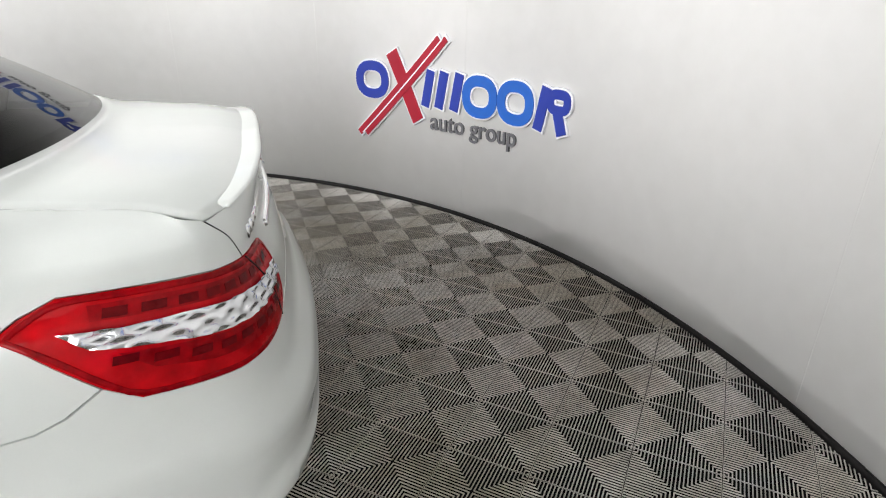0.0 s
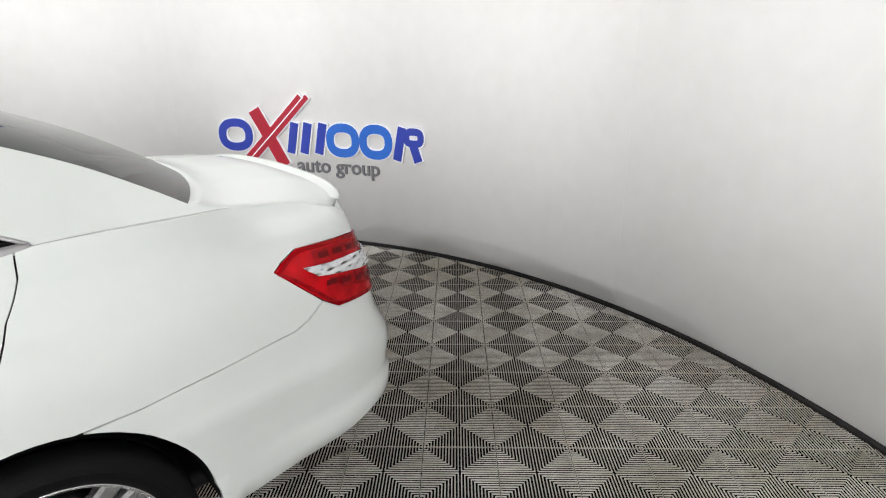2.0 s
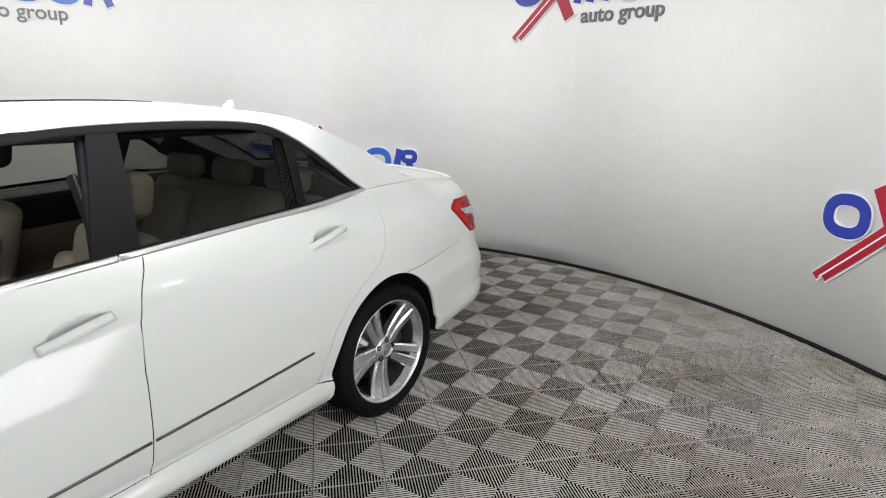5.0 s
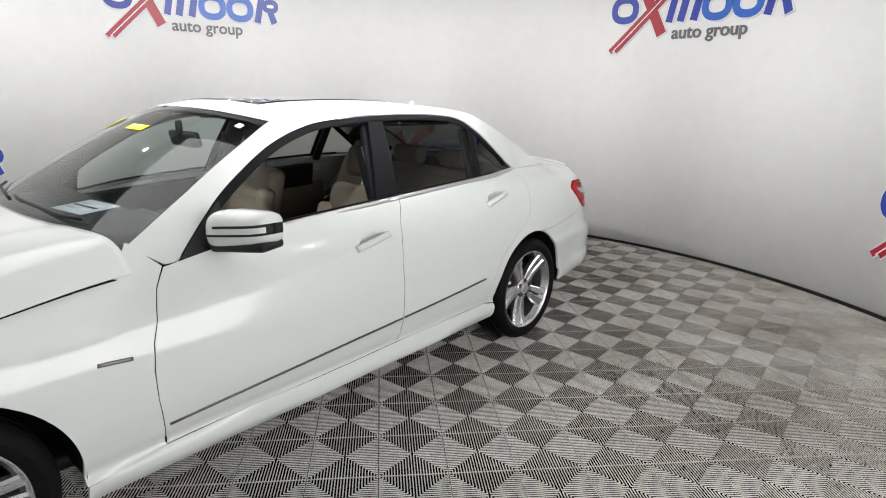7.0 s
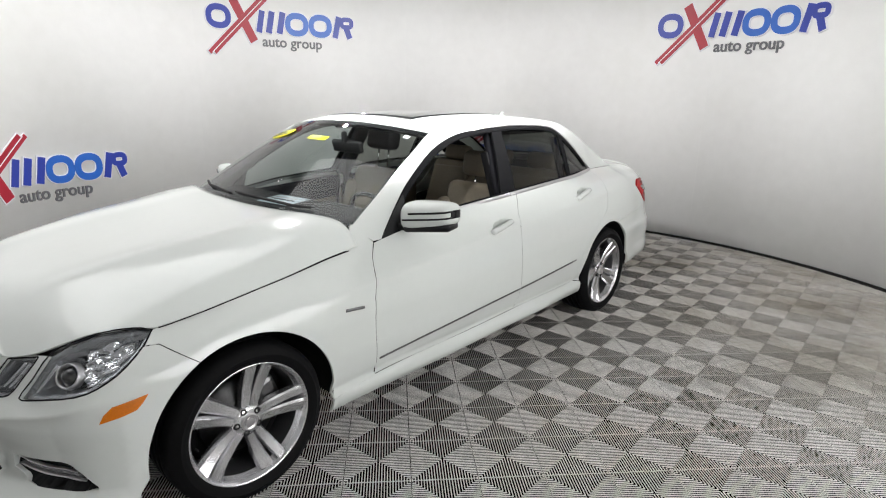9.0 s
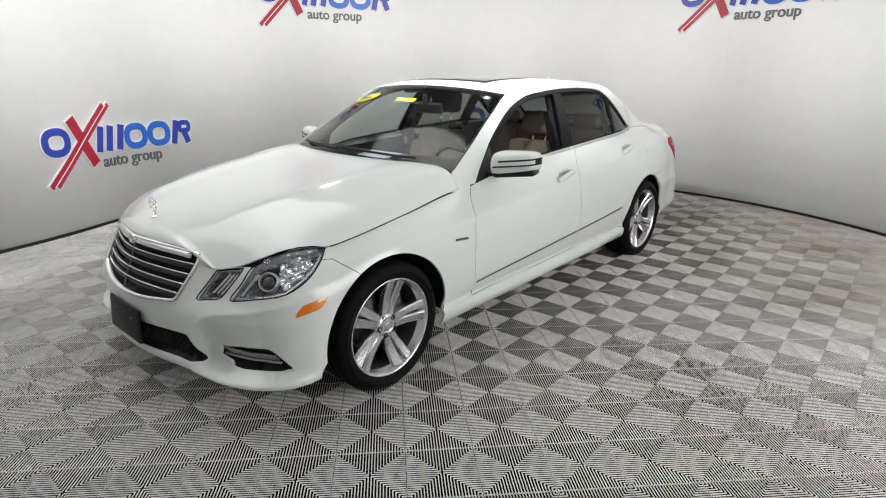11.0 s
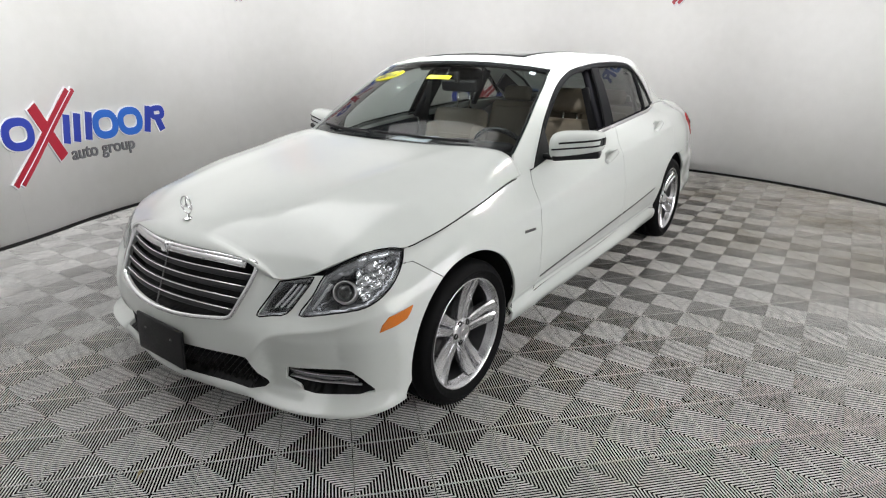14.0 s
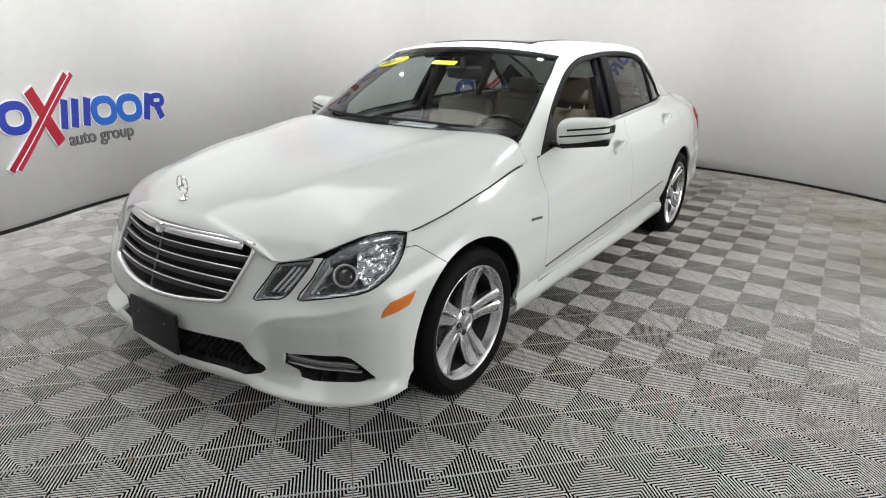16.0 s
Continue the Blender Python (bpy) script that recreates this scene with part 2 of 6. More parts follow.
def panel(name, outline, fn, mat, parent, holes=(), label="", step=0.04, edge=0.02, thick=0.012, mirror=False, lift=0.0, sign=1, creases=()):
    """A sheet cut to an outline (with holes) in the two coordinates of a skin, bent onto it, with turned-in edges."""
    outline = dense(outline, edge)
    holes = [dense(h, edge) for h in holes]
    pts, loops = [], []
    for loop in [outline, *holes]:
        loops.append(list(range(len(pts), len(pts) + len(loop))))
        pts += loop
    lo, hi = np.min(outline, 0), np.max(outline, 0)
    gx, gy = np.meshgrid(np.arange(lo[0] + step / 2, hi[0], step), np.arange(lo[1] + step / 2, hi[1], step))
    gx = gx + (np.arange(gx.shape[0]) % 2)[:, None] * step / 2
    grid = np.c_[gx.ravel(), gy.ravel()]
    grid = grid[inside(outline, grid)]
    for h in holes:
        grid = grid[~inside(h, grid)]
    lines = []
    for line in creases:
        lines.append(list(range(len(pts), len(pts) + len(line))))
        pts += [tuple(q) for q in line]
    rim = np.array(pts)
    if len(grid):
        near = np.min(np.hypot(grid[:, None, 0] - rim[None, :, 0], grid[:, None, 1] - rim[None, :, 1]), 1)
        grid = grid[near > 0.55 * min(step, edge * 1.4)]
    allp = [Vector(p) for p in pts] + [Vector(p) for p in grid]
    edges = [(l[k], l[(k + 1) % len(l)]) for l in loops for k in range(len(l))]
    edges += [pair for l in lines for pair in zip(l, l[1:])]
    from mathutils.geometry import delaunay_2d_cdt
    vs, es, fs, *_ = delaunay_2d_cdt(allp, edges, [], 0, 1e-6)
    v2 = np.array([(v.x, v.y) for v in vs])
    tri = np.array([f for f in fs if len(f) == 3])
    mid = v2[tri].mean(1)
    keep = inside(outline, mid)
    for h in holes:
        keep &= ~inside(h, mid)
    tri = tri[keep]
    n = normals_of(fn, v2) * sign
    p3 = fn(v2[:, 0], v2[:, 1]) + n * lift
    a, b, c = p3[tri[:, 0]], p3[tri[:, 1]], p3[tri[:, 2]]
    wrong = (np.cross(b - a, c - a) * n[tri[:, 0]]).sum(1) < 0
    tri[wrong] = tri[wrong][:, ::-1]
    verts, norms, faces = [p3], [n], [tuple(t) for t in tri]
    if thick:
        count = {}
        for t in tri:
            for k in range(3):
                e = (int(t[k]), int(t[(k + 1) % 3]))
                count[e] = 1
        border = [e for e in count if (e[1], e[0]) not in count]
        base = len(p3)
        for i, j in border:
            d = p3[j] - p3[i]
            o = np.cross(d, n[i])
            o /= max(np.linalg.norm(o), 1e-9)
            verts.append(np.array([p3[i], p3[j], p3[j] - n[j] * thick, p3[i] - n[i] * thick]))
            soft = 0.5 * n[i] + o
            norms.append(np.array([soft / np.linalg.norm(soft)] * 2 + [o] * 2))
            faces.append((base + 1, base, base + 3, base + 2))
            base += 4
    verts, norms = np.vstack(verts), np.vstack(norms)
    if mirror:
        verts, norms = verts * (1, -1, 1), norms * (1, -1, 1)
        faces = [f[::-1] for f in faces]
    return part(name, mesh_of(name, verts, faces, mat, True, norms), mat, parent, label)


def strip(name, path, normals, width, height, mat, parent, label="", mirror=False, closed=False, taper=True, sink=0.001):
    """A slim rounded moulding along a path that lies on a skin with those normals."""
    p, n = np.asarray(path, float), np.asarray(normals, float)
    t = (np.roll(p, -1, 0) - np.roll(p, 1, 0)) if closed else np.gradient(p, axis=0)
    t /= np.maximum(np.linalg.norm(t, axis=1, keepdims=True), 1e-9)
    side = np.cross(t, n)
    side /= np.maximum(np.linalg.norm(side, axis=1, keepdims=True), 1e-9)
    ring = [(-0.5, 0), (-0.42, 0.75), (-0.2, 1), (0.2, 1), (0.42, 0.75), (0.5, 0)]
    rows = np.stack([p + side * (a * width) + n * (b * height - sink) for a, b in ring], 1)
    m, k = len(p), len(ring)
    verts = rows.reshape(-1, 3)
    faces = [((i % m) * k + j, (i % m) * k + j + 1, ((i + 1) % m) * k + j + 1, ((i + 1) % m) * k + j) for i in range(m if closed else m - 1) for j in range(k - 1)]
    if not closed:
        faces += [tuple(range(k)), tuple((m - 1) * k + j for j in reversed(range(k)))]
    if mirror:
        verts = verts * (1, -1, 1)
        faces = [f[::-1] for f in faces]
    bm = bmesh.new()
    vs = [bm.verts.new(v) for v in verts]
    for f in faces:
        bm.faces.new([vs[q] for q in f])
    bmesh.ops.recalc_face_normals(bm, faces=bm.faces)
    return part(name, bm, mat, parent, label)


def on_skin(fn, pts, n=8, closed=False, sign=1):
    """A smooth path on a skin through points of its two coordinates, with its normals."""
    q = spline(list(pts) + [pts[0]] if closed else pts, n)
    if closed:
        q = q[:-1]
    return fn(q[:, 0], q[:, 1]), normals_of(fn, q) * sign


def coons(c0, c1, d0, d1, bulge=0.0):
    """A sheet between four edges: c0 and c1 run side by side, d0 joins their starts and d1 their ends."""
    c0, c1, d0, d1 = (np.asarray(c, float) for c in (c0, c1, d0, d1))
    u, v = np.linspace(0, 1, len(c0))[:, None, None], np.linspace(0, 1, len(d0))[None, :, None]
    g = (1 - v) * c0[:, None] + v * c1[:, None] + (1 - u) * d0[None] + u * d1[None]
    g -= (1 - u) * (1 - v) * c0[0] + u * (1 - v) * c0[-1] + (1 - u) * v * c1[0] + u * v * c1[-1]
    g[..., 2:] += bulge * 16 * u * (1 - u) * v * (1 - v)
    return g


def sheet(name, g, mat, parent, label="", thick=0.004, up=True):
    """A grid of points as one sheet with some thickness."""
    a, b = g.shape[:2]
    v = g.reshape(-1, 3)
    f = [(i * b + j, i * b + j + 1, (i + 1) * b + j + 1, (i + 1) * b + j) for i in range(a - 1) for j in range(b - 1)]
    bm = bmesh.new()
    vs = [bm.verts.new(p) for p in v]
    for q in f:
        bm.faces.new([vs[k] for k in q])
    bmesh.ops.recalc_face_normals(bm, faces=bm.faces)
    if (sum((q.normal * q.calc_area() for q in bm.faces), Vector()).z > 0) != up:
        bmesh.ops.reverse_faces(bm, faces=bm.faces)
    ob = part(name, bm, mat, parent, label)
    if thick:
        s = ob.modifiers.new("thickness", "SOLIDIFY")
        s.thickness, s.offset, s.use_rim = thick, -1, True
    return ob


def resample(c, n):
    c = np.asarray(c, float)
    l = np.concatenate([[0], np.cumsum(np.linalg.norm(np.diff(c, axis=0), axis=1))])
    q = np.linspace(0, l[-1], n)
    return np.stack([np.interp(q, l, c[:, k]) for k in range(c.shape[1])], 1)


def mirrored(c):
    return np.asarray(c) * (1, -1, 1)
def pchip(xs, ys, x):
    """Smooth monotone interpolation of a table."""
    xs, ys, x = np.asarray(xs, float), np.asarray(ys, float), np.asarray(x, float)
    h, d = np.diff(xs), np.diff(ys) / np.diff(xs)
    m = np.zeros(len(xs))
    for k in range(1, len(xs) - 1):
        if d[k - 1] * d[k] > 0:
            a, b = 2 * h[k] + h[k - 1], h[k] + 2 * h[k - 1]
            m[k] = (a + b) / (a / d[k - 1] + b / d[k])
    m[0], m[-1] = d[0], d[-1]
    x = np.clip(x, xs[0], xs[-1])
    k = np.clip(np.searchsorted(xs, x) - 1, 0, len(xs) - 2)
    t = (x - xs[k]) / h[k]
    return ((1 + 2 * t) * (1 - t) ** 2 * ys[k] + t * (1 - t) ** 2 * h[k] * m[k]
            + t * t * (3 - 2 * t) * ys[k + 1] + t * t * (t - 1) * h[k] * m[k + 1])


def spline(points, n=40):
    """Catmull-Rom curve through points, n steps a span."""
    p = np.asarray(points, float)
    p = np.vstack([2 * p[0] - p[1], p, 2 * p[-1] - p[-2]])
    t = np.linspace(0, 1, n, endpoint=False)[:, None]
    out = []
    for a, b, c, d in zip(p, p[1:], p[2:], p[3:]):
        out.append(0.5 * (2 * b + (c - a) * t + (2 * a - 5 * b + 4 * c - d) * t**2 + (3 * b - a - 3 * c + d) * t**3))
    return np.vstack(out + [p[-2:-1]])



# Plan outline of the body at bumper height, from the middle of the nose round the left side to the middle of the tail.
PLAN = spline([(2.285, -0.2), (2.292, 0), (2.283, 0.2), (2.252, 0.4), (2.195, 0.57), (2.12, 0.71), (2.02, 0.82), (1.9, 0.876), (1.72, 0.902),
               (1.437, 0.91), (1.0, 0.915), (0.3, 0.924), (-0.5, 0.926), (-1.0, 0.924), (-1.437, 0.918), (-1.8, 0.903), (-2.05, 0.872),
               (-2.25, 0.842), (-2.425, 0.762), (-2.53, 0.59), (-2.572, 0.3), (-2.585, 0), (-2.572, -0.3)])[40:-40]
PLAN_S = np.concatenate([[0], np.cumsum(np.hypot(*np.diff(PLAN, axis=0).T))])
S_END = PLAN_S[-1]
_side = slice(int(np.argmax(PLAN[:, 1] > 0.6)), len(PLAN) - int(np.argmax(PLAN[::-1, 1] > 0.6)))


def along(x):
    """The arc length at which the side of the plan reaches x."""
    return np.interp(-np.asarray(x, float), -PLAN[_side, 0], PLAN_S[_side])


def front(y):
    """The arc length at which the nose of the plan reaches y."""
    k = int(np.argmax(PLAN[:, 0] < 1.9))
    return np.interp(y, PLAN[:k, 1], PLAN_S[:k])


def rear(y):
    k = int(np.argmax(PLAN[:, 0] < -2.2))
    return np.interp(-np.asarray(y, float), -PLAN[k:, 1], PLAN_S[k:])


# How far the body lies inside the plan outline: stations along it, each a table of height and inset.
INSET = [
    (0.0, (0.16, 0.07), (0.235, 0.02), (0.25, 0.002), (0.28, -0.006), (0.298, 0.012), (0.45, 0.0), (0.55, 0.004), (0.6, 0.02), (0.7, 0.06), (0.78, 0.09), (0.86, 0.11), (1.1, 0.4)),
    (front(0.4), (0.16, 0.06), (0.235, 0.01), (0.25, -0.008), (0.278, -0.014), (0.297, 0.010), (0.45, 0.0), (0.53, 0.0), (0.59, 0.02), (0.7, 0.07), (0.785, 0.115), (0.86, 0.17), (1.1, 0.5)),
    (front(0.6), (0.16, 0.05), (0.228, -0.006), (0.24, -0.020), (0.262, -0.024), (0.28, 0.004), (0.31, 0.010), (0.4, 0.008), (0.5, 0.006), (0.55, 0.02), (0.606, 0.055), (0.7, 0.09), (0.76, 0.12), (0.83, 0.2), (1.1, 0.5)),
    (along(2.02), (0.16, 0.03), (0.222, -0.01), (0.235, -0.022), (0.262, -0.024), (0.282, 0.002), (0.31, 0.002), (0.4, 0.004), (0.5, 0.004), (0.56, 0.018), (0.65, 0.05), (0.74, 0.1), (0.8, 0.16), (1.1, 0.5)),
    (along(1.8), (0.16, 0.04), (0.22, 0.0), (0.3, 0.0), (0.45, 0.0), (0.55, 0.006), (0.64, 0.022), (0.73, 0.065), (0.8, 0.13), (1.1, 0.5)),
    (along(1.437), (0.16, 0.05), (0.3, 0.01), (0.5, 0.0), (0.62, 0.0), (0.72, 0.015), (0.8, 0.05), (0.87, 0.115), (0.9, 0.16), (1.1, 0.5)),
    (along(0.75), (0.16, 0.09), (0.212, 0.052), (0.23, 0.034), (0.28, 0.03), (0.308, 0.058), (0.37, 0.03), (0.5, 0.01), (0.62, 0.012), (0.75, 0.045), (0.84, 0.095), (0.92, 0.148), (1.02, 0.19), (1.2, 0.3)),
    (along(-0.5), (0.16, 0.09), (0.232, 0.045), (0.25, 0.026), (0.305, 0.02), (0.332, 0.052), (0.39, 0.028), (0.52, 0.006), (0.65, 0.01), (0.75, 0.028), (0.835, 0.052), (0.93, 0.105), (1.0, 0.14), (1.2, 0.3)),
    (along(-1.0), (0.16, 0.08), (0.245, 0.04), (0.262, 0.022), (0.315, 0.016), (0.343, 0.042), (0.4, 0.024), (0.52, 0.004), (0.65, 0.008), (0.75, 0.022), (0.86, 0.052), (0.95, 0.1), (1.03, 0.16), (1.2, 0.32)),
    (along(-1.437), (0.16, 0.05), (0.25, 0.02), (0.36, 0.012), (0.52, 0.0), (0.65, 0.002), (0.76, 0.016), (0.88, 0.055), (0.97, 0.11), (1.05, 0.24), (1.2, 0.42)),
    (along(-1.9), (0.16, 0.08), (0.295, 0.014), (0.315, 0.0), (0.375, -0.006), (0.398, 0.010), (0.5, 0.006), (0.585, -0.002), (0.61, 0.006), (0.7, 0.016), (0.8, 0.03), (0.9, 0.062), (0.97, 0.11), (1.04, 0.24), (1.2, 0.42)),
    (along(-2.2), (0.16, 0.08), (0.31, 0.012), (0.33, -0.002), (0.385, -0.006), (0.41, 0.005), (0.5, 0.003), (0.575, 0.0), (0.6, 0.008), (0.65, 0.024), (0.76, 0.036), (0.88, 0.065), (0.96, 0.12), (1.01, 0.24), (1.2, 0.4)),
    (rear(0.5), (0.16, 0.1), (0.34, 0.03), (0.36, 0.012), (0.40, 0.006), (0.43, 0.018), (0.5, 0.006), (0.53, 0.0), (0.57, 0.022), (0.63, 0.055), (0.78, 0.085), (0.92, 0.125), (0.99, 0.125), (1.02, 0.131), (1.05, 0.17), (1.2, 0.4)),
    (S_END, (0.16, 0.09), (0.25, 0.03), (0.35, 0.01), (0.5, 0.0), (0.57, 0.025), (0.63, 0.06), (0.78, 0.09), (0.92, 0.125), (1.0, 0.125), (1.03, 0.129), (1.06, 0.16), (1.2, 0.4)),
]


def shoulder(s, z):
    """The raised crease that climbs along the doors."""
    line = pchip([1.5, 1.72, 1.94, 2.37, 2.7, 3.0, 3.2, 3.57, 4.15, 4.6, 5.0], [0.69, 0.718, 0.757, 0.789, 0.815, 0.842, 0.86, 0.882, 0.908, 0.922, 0.93], s)
    fade = np.interp(s, [1.75, 2.15, 4.2, 4.75], [0, 1, 1, 0])
    d = z - line
    return 0.015 * fade * np.exp(-np.sqrt(d * d + 0.003**2) / np.where(d > 0, 0.045, 0.09))


def corner(s, z):
    """The lower bumper is fuller at its corners."""
    k = np.clip((z - 0.44) / 0.14, 0, 1)
    return 0.022 * np.exp(-((s - 0.66) / 0.24) ** 2) * (1 - k * k * (3 - 2 * k))


CREASE = spline([(0.45, 0.405), (0.475, 0.445), (0.496, 0.484), (0.524, 0.518), (0.568, 0.539), (0.66, 0.556), (0.756, 0.569), (0.836, 0.585), (0.908, 0.6), (1.004, 0.618)], 8).T


def pocket(s, z):
    """The hollow below the front bumper's slanting crease, over the fog opening."""
    line = np.interp(s, *CREASE)
    t = np.clip((line - z) / 0.15, 0, 1)
    end = np.clip((z - 0.255) / 0.045, 0, 1)
    fade = np.interp(s, [0.44, 0.5, 0.8, 1.04], [0, 1, 1, 0])
    return 0.056 * fade * t * (1.5 - 0.5 * t) * end * end * (3 - 2 * end) - 0.006 * fade * np.exp(-np.abs(z - line) / 0.03)


def settled(p):
    """The body rides lower towards the nose than at the tail, which reaches a little further back; the nose is swept to a point; the cabin keeps its height."""
    x, z = p[..., 0], p[..., 2]
    back = np.clip((-1.95 - x) / 0.45, 0, 1)
    low = np.interp(x, [-2.2, -1.4, -0.6, 1.0, 2.2], [1.016, 1.014, 0.996, 0.992, 0.970])
    k = np.clip((z - 0.85) / 0.25, 0, 1)
    nose = np.clip((x - 1.85) / 0.25, 0, 1)
    swept = 0.034 * nose * nose * (3 - 2 * nose) * np.sin(np.pi * np.clip(np.abs(p[..., 1]) / 0.95, 0, 1)) ** 2
    return np.stack([x - 0.05 * back * back * (3 - 2 * back) - swept, p[..., 1], z * (low + (1.015 - low) * k * k * (3 - 2 * k))], -1)


def body(s, z):
    """A point of the lower body's skin, at the arc length s along the plan and the height z. Negative s lies on the right side."""
    s, z = np.broadcast_arrays(np.asarray(s, float), np.asarray(z, float))
    shape, s, z = s.shape, s.ravel(), z.ravel()
    flip = (s < 0) | (s > S_END)
    a = np.where(s < 0, -s, np.where(s > S_END, 2 * S_END - s, s))
    at = np.array([row[0] for row in INSET])
    rows = np.array([pchip([q[0] for q in row[1:]], [q[1] for q in row[1:]], z) for row in INSET])
    k = np.clip(np.searchsorted(at, a) - 1, 0, len(at) - 2)
    t = (a - at[k]) / (at[k + 1] - at[k])
    n = np.arange(len(a))
    back, ahead = rows[np.maximum(k - 1, 0), n], rows[np.minimum(k + 2, len(at) - 1), n]
    p, q = rows[k, n], rows[k + 1, n]
    h = at[k + 1] - at[k]
    m0 = np.where(k > 0, (q - back) / (at[k + 1] - at[np.maximum(k - 1, 0)]), 0) * h
    m1 = np.where(k + 2 < len(at), (ahead - p) / (at[np.minimum(k + 2, len(at) - 1)] - at[k]), 0) * h
    inset = (1 + 2 * t) * (1 - t) ** 2 * p + t * (1 - t) ** 2 * m0 + t * t * (3 - 2 * t) * q + t * t * (t - 1) * m1
    inset = inset - shoulder(a, z) + pocket(a, z) - corner(a, z)
    x, y = np.interp(a, PLAN_S, PLAN[:, 0]), np.interp(a, PLAN_S, PLAN[:, 1])
    e = 0.012
    dx = np.interp(a + e, PLAN_S, PLAN[:, 0]) - np.interp(a - e, PLAN_S, PLAN[:, 0])
    dy = np.interp(a + e, PLAN_S, PLAN[:, 1]) - np.interp(a - e, PLAN_S, PLAN[:, 1])
    dx, dy = np.where(a < e, 0, np.where(a > S_END - e, 0, dx)), np.where(a < e, 1, np.where(a > S_END - e, -1, dy))
    length = np.hypot(dx, dy)
    x, y = x - inset * dy / length, y + inset * dx / length
    return settled(np.stack([x, np.where(flip, -y, y), z], -1).reshape(*shape, 3))


BELT = [(-2.2, 0.575, 1.05), (-1.75, 0.615, 1.06), (-1.53, 0.668, 1.052), (-1.05, 0.757, 1.045), (-0.3, 0.777, 1.012), (0.2, 0.768, 0.982), (0.7, 0.76, 0.912), (1.0, 0.74, 0.87)]


def cabin(x, z):
    """A point of the cabin's left side, above the belt line."""
    x, z = np.broadcast_arrays(np.asarray(x, float), np.asarray(z, float))
    yb = pchip([b[0] for b in BELT], [b[1] for b in BELT], x)
    h = z - pchip([b[0] for b in BELT], [b[2] for b in BELT], x)
    return settled(np.stack([x, yb - 0.36 * h - 0.28 * h * np.abs(h), z], -1))


# ---- the room: a round white booth on ribbed floor tiles ----


def ring_radius(deg):
    """The booth's wall widens on the side where one walks in."""
    d = abs((deg - 35 + 180) % 360 - 180)
    k = min(1, max(0, (98 - d) / 45))
    return RADIUS + 1.1 * k * k * (3 - 2 * k)


def ring(deg, z, inset=0.0):
    a, r = radians(deg), ring_radius(deg) - inset
    return (CX + r * math.cos(a), CY + r * math.sin(a), z)


def ring_band(z0, z1, inset, outset, a0=0.0, a1=360.0, step=1.5):
    """A curved band with thickness, from the angle a0 to a1."""
    n = max(2, int(round((a1 - a0) / step)))
    closed = a1 - a0 >= 360
    m = n if closed else n + 1
    verts, faces = [], []
    for k in range(m):
        d = a0 + (a1 - a0) * k / n
        verts += [ring(d, z0, inset), ring(d, z1, inset), ring(d, z1, -outset), ring(d, z0, -outset)]
    for k in range(n):
        p, q = 4 * k, 4 * ((k + 1) % m)
        faces += [(p + j, q + j, q + (j + 1) % 4, p + (j + 1) % 4) for j in range(4)]
    if not closed:
        faces += [(3, 2, 1, 0), (4 * n, 4 * n + 1, 4 * n + 2, 4 * n + 3)]
    return verts, faces


wall = tagged(new("wall_round", mesh_of("wall_round", *ring_band(0, TOP, 0.0, 0.12, 108, 320), WALLPAINT)), "smooth white painted curved wall round the booth", "wall", kind="structure")
# An unseen wall closes the open side; its grey sets the bounced light.
tagged(new("unseen_wall", mesh_of("unseen_wall", *ring_band(0, TOP, 0.0, 0.12, -39.9, 107.9), BOUNCEWALL)), "unseen grey wall added round the booth's open side to set bounced light", "wall", kind="structure")
# The sheets of the wall butt at upright joints.
for k, d in enumerate((139.0, 175.4, 210.3, 229.0, 247.0, 265.5, 301.5, 337.5)):
    part("wall_joint", ring_band(0.04, TOP, 0.0012, -0.0002, d - 0.035, d + 0.035, 0.035), WALLPAINT, wall)
tagged(new("baseboard", mesh_of("baseboard", *ring_band(-0.01, 0.026, 0.012, 0.0), SKIRT)), "slim black rubber skirting along the curved wall", "baseboard", kind="structure")

# The ceiling is out of view; its paint is dimmed to weaken overhead bounce.
bm = bmesh.new()
bmesh.ops.create_cone(bm, cap_ends=True, segments=96, radius1=5.6, radius2=5.6, depth=0.1, matrix=pose(CX, CY, TOP + 0.05))
ceiling = part("ceiling", bm, DIMCEIL, None, smooth=False)
tagged(ceiling, "unseen grey ceiling added over the booth, darkened to cut light from above", "ceiling", kind="structure")

bm = bmesh.new()
bmesh.ops.create_cone(bm, cap_ends=True, segments=96, radius1=5.6, radius2=5.6, depth=0.1, matrix=pose(CX, CY, -0.0655))
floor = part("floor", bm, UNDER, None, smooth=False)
tagged(floor, "floor of grey ribbed plastic tiles", "floor", kind="structure")


# A sign on the wall: raised plain shapes on white backing, built flat in (along, up) and bent onto the wall.
def stroke(pts, w, closed=False):
    """A flat band of width w along points, as quads in the plane."""
    p = np.asarray(pts, float)
    t = (np.roll(p, -1, 0) - np.roll(p, 1, 0)) if closed else np.gradient(p, axis=0)
    t /= np.linalg.norm(t, axis=1, keepdims=True)
    n = np.c_[-t[:, 1], t[:, 0]] * w / 2
    m = len(p)
    return np.vstack([p + n, p - n]), [(k, (k + 1) % m, m + (k + 1) % m, m + k) for k in range(m if closed else m - 1)]


def oval(cx, cy, a, b, n=40, power=2.4):
    t = np.linspace(0, 2 * np.pi, n, endpoint=False)
    c, s = np.cos(t), np.sin(t)
    return np.c_[cx + a * np.sign(c) * np.abs(c) ** (2 / power), cy + b * np.sign(s) * np.abs(s) ** (2 / power)]


def bar(a, b, w, n=14):
    return stroke(np.linspace(a, b, n), w)


